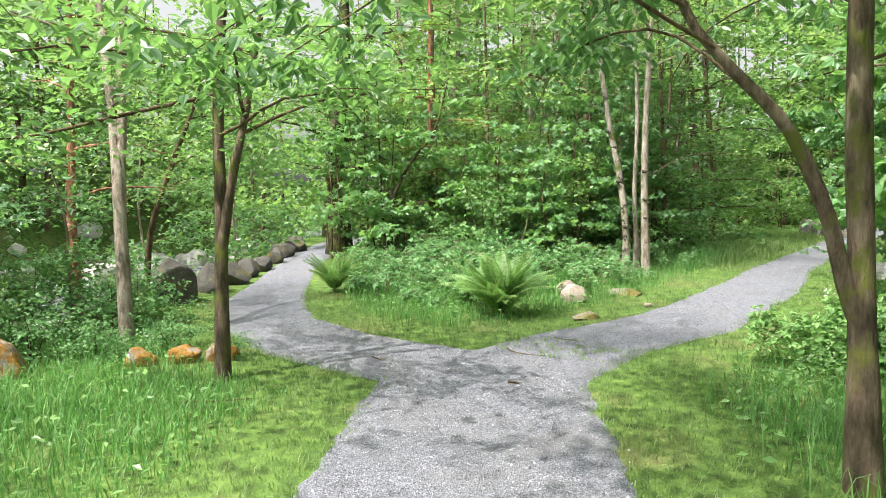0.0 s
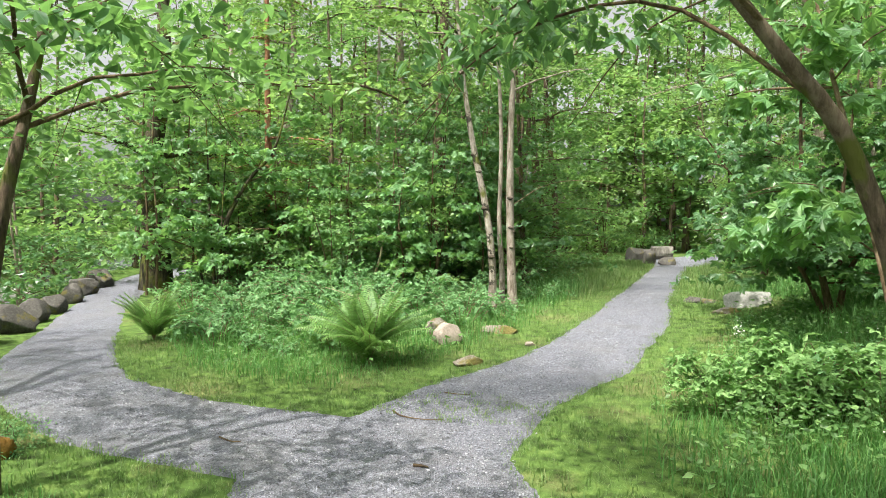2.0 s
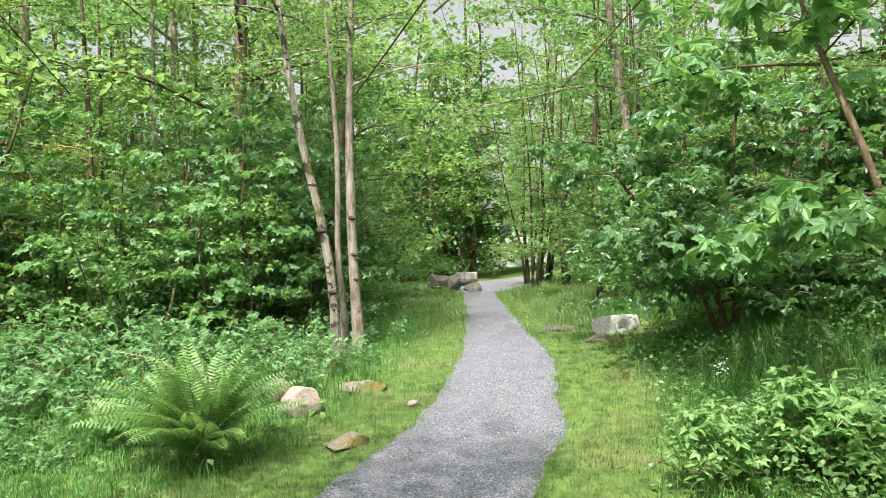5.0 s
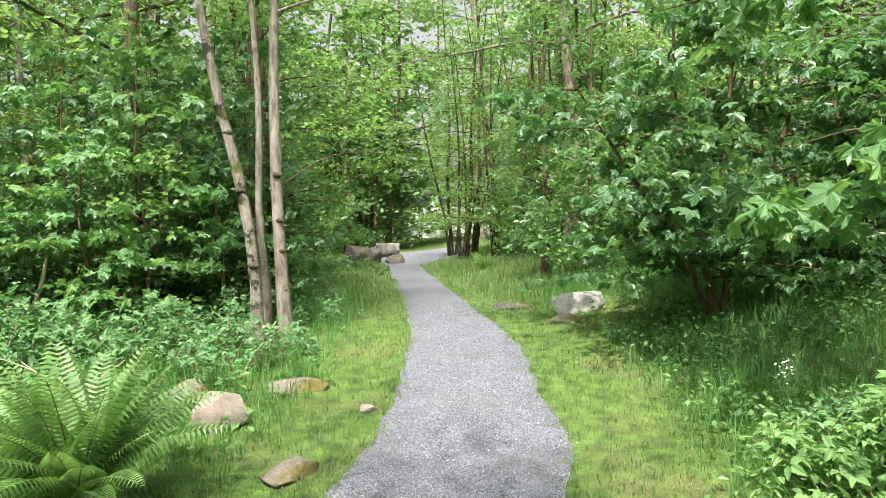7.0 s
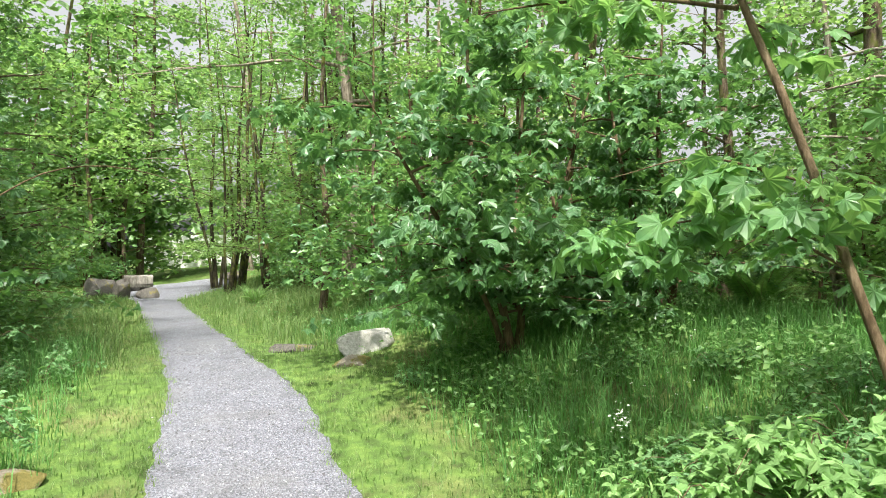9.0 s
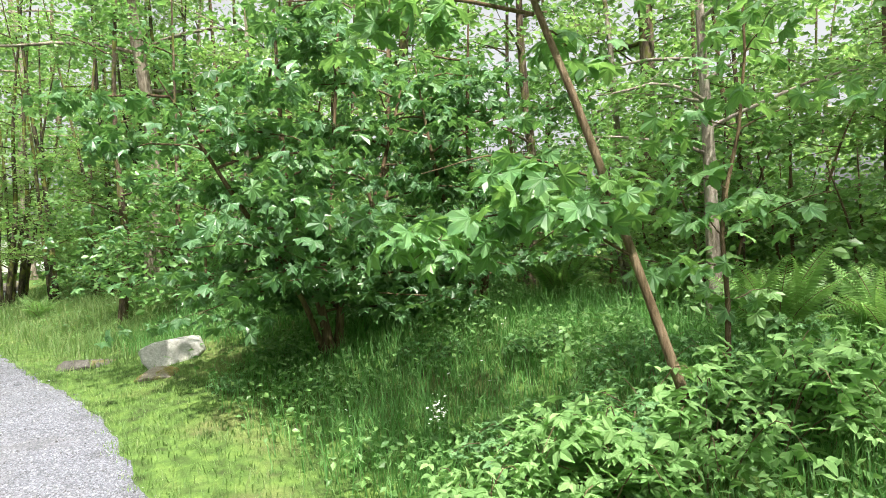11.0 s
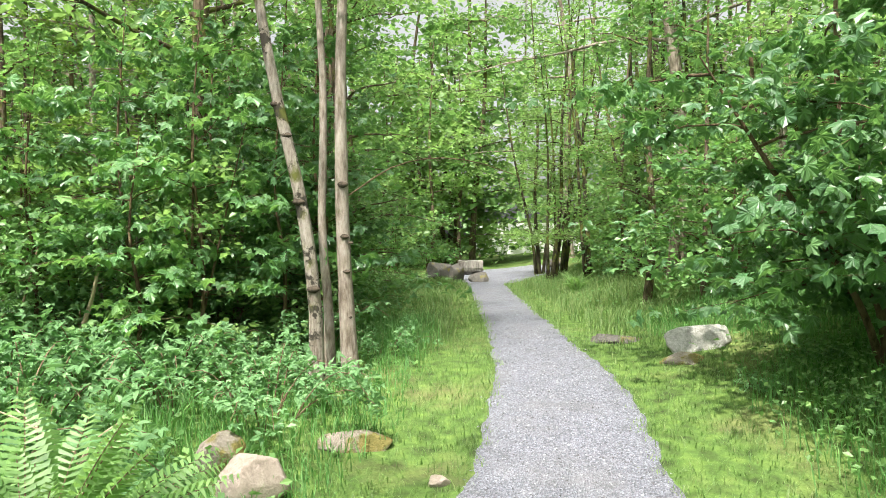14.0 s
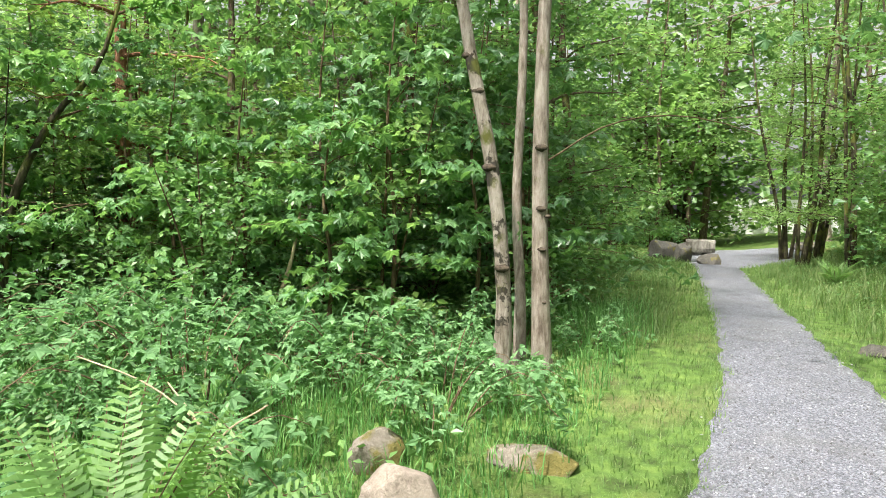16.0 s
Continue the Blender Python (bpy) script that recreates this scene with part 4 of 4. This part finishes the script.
rock("boulder", on(-1.05, 4.9, 0.0), (0.215, 0.18, 0.19), M_GRANITE, "pinkish granite boulder in the grass", 20, 1)
rock("boulder", on(-1.42, 5.4, 0.0), (0.22, 0.17, 0.16), M_MOSSROCK, "moss-capped boulder among brambles", 60, 2, sink=0.36)
rock("mossy_mound", on(-0.56, 5.72, 0.0), (0.30, 0.22, 0.10), M_MOSSROCK, "low stone under orange moss in the verge", 10, 3, sink=0.47)
rock("mossy_mound", on(-0.5, 4.02, 0.0), (0.22, 0.17, 0.10), M_MOSSROCK, "low stone half covered by orange moss", 30, 4, sink=0.45)
rock("stone", on(0.0, 5.1, 0.0), (0.09, 0.06, 0.04), M_GRANITE, "small flat stone at the path edge", 0, 5)
rock("boulder", on(2.74, 8.2, 0.0), (0.40, 0.28, 0.22), M_PALE, "pale lichen-covered granite boulder in grass", 10, 16, sink=0.40)
rock("mossy_mound", on(2.42, 7.78, 0.0), (0.28, 0.22, 0.08), M_MOSSROCK, "mossy lump beside the pale boulder", 15, 7, sink=0.5)
rock("boulder", on(2.05, 9.0, 0.0), (0.34, 0.22, 0.10), M_DARKROCK, "low brown boulder in the verge", 0, 8, sink=0.46)
for k, (x, y, a, b) in enumerate(((-6.4, 1.75, 0.46, 0.46), (-7.0, 2.75, 0.34, 0.36), (-7.55, 3.55, 0.4, 0.3), (-8.15, 4.4, 0.3, 0.27), (-8.65, 5.15, 0.33, 0.24), (-9.25, 5.95, 0.27, 0.25), (-9.8, 6.7, 0.32, 0.26), (-10.4, 7.6, 0.34, 0.28))):
    rock("boulder", on(x, y, 0.0), (a, a * 0.85, b), M_DARKROCK, "dark weathered boulder in a row along the path", 40 * k, 10 + k, group="row of boulders")
for k, (x, y, a, b) in enumerate(((-2.75, -0.45, 0.2, 0.16), (-2.45, -0.2, 0.17, 0.17), (-3.0, -0.75, 0.22, 0.14), (-3.65, -1.75, 0.34, 0.26), (-4.1, -2.2, 0.28, 0.2))):
    rock("boulder", on(x, y, 0.0), (a, a * 0.8, b), M_ORANGEMOSS, "orange-mossed boulder in the grass by the bank", 50 * k, 30 + k, sink=0.36, group="mossy boulders")
for k in range(46):
    b = rng.uniform(1.8, 8.5)
    s = rng.uniform(-9, 18)
    x, y = -6.2 - 0.81 * b - 0.584 * s, 1.6 - 0.584 * b + 0.81 * s
    a = rng.uniform(0.3, 0.85)
    rock("river_boulder", (x, y, -0.95), (a, a * 0.75, a * 0.55), M_RIVERROCK, "pale dry boulder standing in the river", rng.uniform(0, 360), 50 + k, group="river boulders", detail=3)

for k in range(44):   # stones heaped along the far edge of the water
    b, s = rng.uniform(6.6, 10.2), rng.uniform(-9, 18)
    x, y = -6.2 - 0.81 * b - 0.584 * s, 1.6 - 0.584 * b + 0.81 * s
    a = rng.uniform(0.35, 0.9)
    rock("river_boulder", on(x, y, -0.05), (a, a * 0.8, a * 0.6), M_RIVERROCK, "pale dry boulder on the far river bank", rng.uniform(0, 360), 120 + k, group="far bank boulders", detail=3)

# ---- seat at the clearing ----
seat = thing("bench", on(0.45, 21.0, 0.0), "rough stone and log bench at the path's end", "bench")
bm = bmesh.new()
bmesh.ops.create_cube(bm, size=1.0)
bmesh.ops.subdivide_edges(bm, edges=bm.edges[:], cuts=5, use_grid_fill=True)
for v in bm.verts:   # a rough-hewn beam, rounded along its edges
    c = v.co.copy()
    k = 1.0 - 0.35 * max(0.0, abs(c.y) + abs(c.z) - 0.72)
    v.co = Vector((c.x * 0.72, c.y * 0.42 * k, c.z * 0.34 * k)) + noise.noise_vector(c * 3.0) * 0.018
me = bpy.data.meshes.new("beam")
bm.to_mesh(me)
bm.free()
me.materials.append(M_LOG)
beam = new("beam", me)
beam.parent = seat
beam.matrix_basis = pose(0.30, 0, 0.44)
tagged(beam, "rough-hewn weathered beam")
for nm, x, y, sz, mt, lb, sd in (("end_stone", -0.14, -0.12, (0.27, 0.28, 0.40), M_DARKROCK, "upright grey stone", 91), ("support_stone", 0.45, 0.05, (0.2, 0.2, 0.24), M_DARKROCK, "", 92)):
    r = rock(nm, (0, 0, 0), sz, mt, lb, 0, sd)
    r.parent = seat
    r.matrix_basis = pose(x, y, sz[2] * 0.5)
    del r["category"]
rock("boulder", on(0.98, 20.3, 0.0), (0.34, 0.25, 0.2), M_DARKROCK, "dark flat boulder before the bench", 0, 95)
# pale wall, added in place of an unidentified bright patch past the clearing
wall = bmesh.new()
bmesh.ops.create_cube(wall, size=1.0)
for v in wall.verts:
    v.co = Vector((v.co.x * 7.0, v.co.y * 0.3, v.co.z * 2.0 + 0.9))
me = bpy.data.meshes.new("wall")
wall.to_mesh(me)
wall.free()
me.materials.append(plain_material("pale_render", (0.66, 0.66, 0.64), (0.8, 0.8, 0.78), 3.0, 0.8, 0.2, 0.1))
far_wall = new("wall_far", me)
far_wall.matrix_world = pose(*on(5.2, 44.0, 0.0))
tagged(far_wall, "pale wall standing in for a bright patch beyond the clearing", "wall", kind="structure")
rock("boulder", on(-0.25, 22.3, 0.0), (0.5, 0.35, 0.45), M_DARKROCK, "grey boulder behind the bench", 30, 94)
rock("boulder", on(0.6, 24.2, 0.0), (0.4, 0.3, 0.32), M_DARKROCK, "grey boulder at the edge of the clearing", 0, 97)
rock("boulder", on(3.9, 25.0, 0.0), (0.42, 0.3, 0.22), M_DARKROCK, "grey boulder at the edge of the clearing", 0, 98)


# ---- twigs on the path ----
def twig(x, y, pts, r, label):
    ob = new("twig", mesh_np("twig", *tube(bend([(a, b, 0.012) for a, b in pts], 10), [r, r * 0.8, r * 0.4], 5), M_TWIG))
    ob.matrix_world = pose(x, y, gz(x, y) + 0.012)
    tagged(ob, label, "twig")


twig(0.34, 0.75, [(-0.05, 0), (0.02, 0.01), (0.06, 0)], 0.012, "short dark twig on the gravel")
twig(-0.2, 1.75, [(-0.2, 0.12), (-0.05, 0.0), (0.15, -0.02), (0.3, 0.03)], 0.007, "thin crooked twig on the gravel")
twig(-0.1, 2.6, [(-0.12, 0.02), (0.0, 0.0), (0.14, 0.03)], 0.006, "thin twig on the gravel")
twig(-1.35, -1.15, [(-0.35, -0.25), (0.0, 0.0), (0.3, 0.35)], 0.009, "long fallen twig in the grass")
twig(-1.2, 0.7, [(-0.1, 0.05), (0.05, 0.0), (0.12, 0.02)], 0.007, "thin twig on the gravel")


# ---- grass and low herbs ----
def blades(x, y, h, width, bow=0.5):
    n = len(x)
    a = rng.uniform(0, 2 * math.pi, n)
    d = np.stack([np.cos(a), np.sin(a), np.zeros(n)], 1)
    s = np.stack([-np.sin(a), np.cos(a), np.zeros(n)], 1) * (width * rng.uniform(0.6, 1.3, n))[:, None]
    b = np.stack([x, y, height(x, y) - 0.01], 1)
    lean = (bow * h * rng.uniform(0.2, 1.2, n))[:, None]
    mid = b + d * lean * 0.35 + np.stack([0 * h, 0 * h, h * 0.6], 1)
    tip = b + d * lean + np.stack([0 * h, 0 * h, h * rng.uniform(0.75, 1.0, n)], 1)
    v = np.stack([b - s, b + s, mid + s * 0.75, mid - s * 0.75, tip], 1).reshape(-1, 3)
    k = (np.arange(n) * 5)[:, None]
    f = np.concatenate([k + np.array([[0, 1, 2]]), k + np.array([[0, 2, 3]]), k + np.array([[3, 2, 4]])])
    return v, f


def scatter(n, x0, x1, y0, y1, weight):
    x, y = rng.uniform(x0, x1, n), rng.uniform(y0, y1, n)
    k = rng.uniform(0, 1, n) < weight(x, y)
    return x[k], y[k]


def patchy(x, y, s=1.0):
    return 0.5 + 0.25 * (np.sin(1.9 * s * x + 1.3 * np.sin(1.1 * s * y)) + np.sin(2.3 * s * y + 1.7 * np.sin(1.4 * s * x)))


def tall_zone(x, y):
    """Where the grass stands long: on the bank and away from the verges."""
    p = -path_in(x, y)
    rightside = smooth(0.7, 1.5, p) * (((x > 0.8) & (y > 0.5)) | ((x > 2.3) & (y > -1.6)))
    leftside = smooth(0.5, 1.2, p) * ((x < -0.2) & (y < 0.6)) * 0.9
    isle = smooth(0.55, 1.0, p) * ((x < 0.8) & (y > 1.2)) * 0.8
    return np.maximum(np.maximum(rightside, leftside), isle) * (bank(x, y) < 0.8) * smooth(0.5, 1.1, np.hypot(x - 2.6, y - 7.7))


def verge(x, y):
    p = -path_in(x, y)
    return smooth(-0.12, 0.12, p) * (0.35 + 0.65 * patchy(x, y, 2.0)) * (1 - 0.75 * tall_zone(x, y)) * (bank(x, y) < 0.8)


sx, sy = scatter(150000, -5.5, 6.0, -3.6, 10.5, verge)
v, f = blades(sx, sy, rng.uniform(0.03, 0.085, len(sx)), 0.0034, 0.8)
tagged(new("lawn_grass", mesh_np("lawn_grass", v, f, M_LAWN)), "short yellow-green grass of the path verges", "grass", kind="stuff")
sx, sy = scatter(64000, -10, 9, 10.5, 24, lambda x, y: verge(x, y) * (-path_in(x, y) < 2.5))
v, f = blades(sx, sy, rng.uniform(0.04, 0.17, len(sx)), 0.006, 0.7)
tagged(new("lawn_grass", mesh_np("far_grass", v, f, M_LAWN)), "sunlit grass along the far path", "grass", kind="stuff")
sx, sy = scatter(70000, -4, 6, 8.6, 20, lambda x, y: smooth(0.3, 0.7, -path_in(x, y)) * (-path_in(x, y) < 2.6) * (0.35 + 0.65 * patchy(x, y, 1.2)))
v, f = blades(sx, sy, rng.uniform(0.1, 0.36, len(sx)) * (0.5 + 0.6 * patchy(sx, sy, 0.9)), 0.0055, 0.7)
tagged(new("tall_grass", mesh_np("far_tall_grass", v, f, M_LAWN)), "long bright grass along the far verges", "grass", kind="stuff")
sx, sy = scatter(205000, -6.5, 6.5, -3.6, 10.5, lambda x, y: tall_zone(x, y) * (0.6 + 0.4 * patchy(x, y)))
v, f = blades(sx, sy, rng.uniform(0.15, 0.46, len(sx)) * (0.4 + 0.7 * patchy(sx, sy, 0.7)) * np.where((sx < 0.8) & (sy < 7), 0.66, 1.0), 0.004, 0.7)
tagged(new("tall_grass", mesh_np("tall_grass", v, f, M_TALL)), "long soft green grass on the banks", "grass", kind="stuff")
sx, sy = scatter(90000, -14, 12, -8, 26, lambda x, y: (path_in(x, y) < -0.75) * (0.2 + 0.8 * patchy(x, y, 0.8)) * (bank(x, y) < 1.5) * np.where(tall_zone(x, y) > 0.5, np.where((x > 0) | (y < 1.2), 0.6, 0.8), 0.6))
sz = height(sx, sy) + rng.uniform(0.03, 0.3, len(sx)) ** 1.3
v, f = leaves(np.stack([sx, sy, sz], 1), 0.075, SIMPLE, 0.1, 1.0, 0.5)
tagged(new("ground_cover", mesh_np("ground_cover", v, f, M_COVER)), "low leafy herbs covering the forest floor", "herbs", kind="stuff")

sx, sy = scatter(26000, 1.9, 6.0, 1.2, 8.5, lambda x, y: tall_zone(x, y) * smooth(0.42, 0.7, patchy(x, y, 1.6)) * 0.9)
sz = height(sx, sy) + rng.uniform(0.06, 0.36, len(sx))
v, f = leaves(np.stack([sx, sy, sz], 1), 0.055, BROAD, 0.25, 1.0, 0.55)
tagged(new("ground_cover", mesh_np("bank_herbs", v, f, M_COVER)), "leafy herbs standing among the long grass", "herbs", kind="stuff")

# tufts creeping over the path's edge, and a thin patch of grass at the fork
tx, ty = scatter(42000, -6, 5, -3.5, 17, lambda x, y: (np.abs(path_in(x, y) + 0.03) < 0.09) * 0.4)
sx, sy = (np.repeat(q, 13) + rng.normal(size=len(q) * 13) * 0.035 for q in (tx, ty))
v, f = blades(sx, sy, rng.uniform(0.02, 0.06, len(sx)), 0.003, 0.9)
tagged(new("edge_grass", mesh_np("edge_grass", v, f, M_LAWN)), "thin grass tufts creeping over the gravel edge", "grass", kind="stuff")

tx, ty = scatter(1500, -1.0, 1.2, 1.6, 2.9, lambda x, y: (np.hypot((x - 0.1) / 0.8, (y - 2.2) / 0.5) < 1) * np.where(patchy(x, y, 9.0) > 0.5, 0.3, 0.06))
sx, sy = (np.repeat(q, 12) + rng.normal(size=len(q) * 12) * 0.03 for q in (tx, ty))
v, f = blades(sx, sy, rng.uniform(0.025, 0.08, len(sx)), 0.003, 0.9)
tagged(new("edge_grass", mesh_np("fork_grass", v, f, M_LAWN)), "thin patches of grass growing through the gravel", "grass", kind="stuff")

# loose gravel on the path
sx, sy = scatter(80000, -4, 3.5, -3.5, 10, lambda x, y: smooth(-0.1, 0.2, path_in(x, y)) * 0.75)
rr = rng.uniform(0.003, 0.0105, len(sx))
o = np.array([(1, 0, 0), (0, 1, 0), (-1, 0, 0), (0, -1, 0), (0, 0, 0.8)], float)
v = np.stack([sx, sy, height(sx, sy) + 0.012], 1)[:, None] + rr[:, None, None] * (o[None] + 0.3 * rng.normal(size=(len(sx), 5, 3)))
f = np.array([(0, 1, 4), (1, 2, 4), (2, 3, 4), (3, 0, 4)])[None] + (np.arange(len(sx)) * 5)[:, None, None]
k = Nodes("loose_stone")
k.done(k.ramp(k.n("ShaderNodeNewGeometry").outputs["Random Per Island"], [(0.0, (0.07, 0.068, 0.07)), (0.5, (0.175, 0.18, 0.2)), (1.0, (0.39, 0.396, 0.43))]), 0.9, 0.2)
tagged(new("loose_gravel", mesh_np("loose_gravel", v.reshape(-1, 3), f.reshape(-1, 3), k.m)), "loose grey stone chips on the path", "gravel", kind="stuff")

# small white flowers in the grass
fx, fy = scatter(900, 1.8, 5.0, 1.6, 6.5, lambda x, y: tall_zone(x, y) * patchy(x, y, 1.3) * 0.16)
petals = [leaves(np.repeat(np.stack([fx, fy, height(fx, fy) + rng.uniform(0.16, 0.34, len(fx))], 1), 5, 0), 0.013, OVAL, 0.0, 1.0, 0.15)]
tagged(new("white_flowers", mesh_np("white_flowers", *petals[0], M_PETAL)), "tiny white flowers scattered in the long grass", "flowers", kind="stuff")
umbel = thing("flower_head", on(2.37, 3.47), "white flower head on a thin stem in grass", "flower")
part_np("stem", tube(bend([(0, 0, 0), (0.02, 0, 0.3), (0.0, 0.01, 0.62)], 8), [0.004, 0.002], 4), M_TALL, umbel)
part_np("blossom", leaves(np.array((0, 0.01, 0.64)) + rng.normal(size=(60, 3)) * (0.022, 0.022, 0.04), 0.016, OVAL, 0.0, 1.0, 0.6), M_PETAL, umbel)
# dead canes and a pale fallen stem in the thicket
for x, y, pts in ((-2.3, 4.6, [(-0.45, 0, 0.75), (0.0, 0.05, 0.62), (0.45, 0.1, 0.3), (0.6, 0.1, 0.05)]), (-2.15, 4.7, [(-0.2, 0.1, 0.6), (0.05, 0.05, 0.4), (0.3, 0, 0.02)]), (-1.9, 4.5, [(0.3, 0.1, 0.62), (0.1, 0.0, 0.45), (-0.05, 0, 0.02)])):
    ob = new("dead_cane", mesh_np("dead_cane", *tube(bend(pts, 12), [0.004, 0.005, 0.004], 5), M_DRYSTEM))
    ob.matrix_world = pose(x, y, gz(x, y))
    tagged(ob, "dry straw-coloured cane in the raspberry thicket", "cane", "dead canes")
ob = new("dead_sapling", mesh_np("dead_sapling", *tube(bend([(-0.2, 0, 0), (0.0, 0.05, 0.4), (0.12, 0.1, 0.8), (0.16, 0.2, 1.3)], 10), [0.03, 0.024, 0.012], 7), M_DRYSTEM))
ob.matrix_world = pose(*on(-3.75, 7.9))
tagged(ob, "pale dead leaning stem in the thicket", "dead sapling")
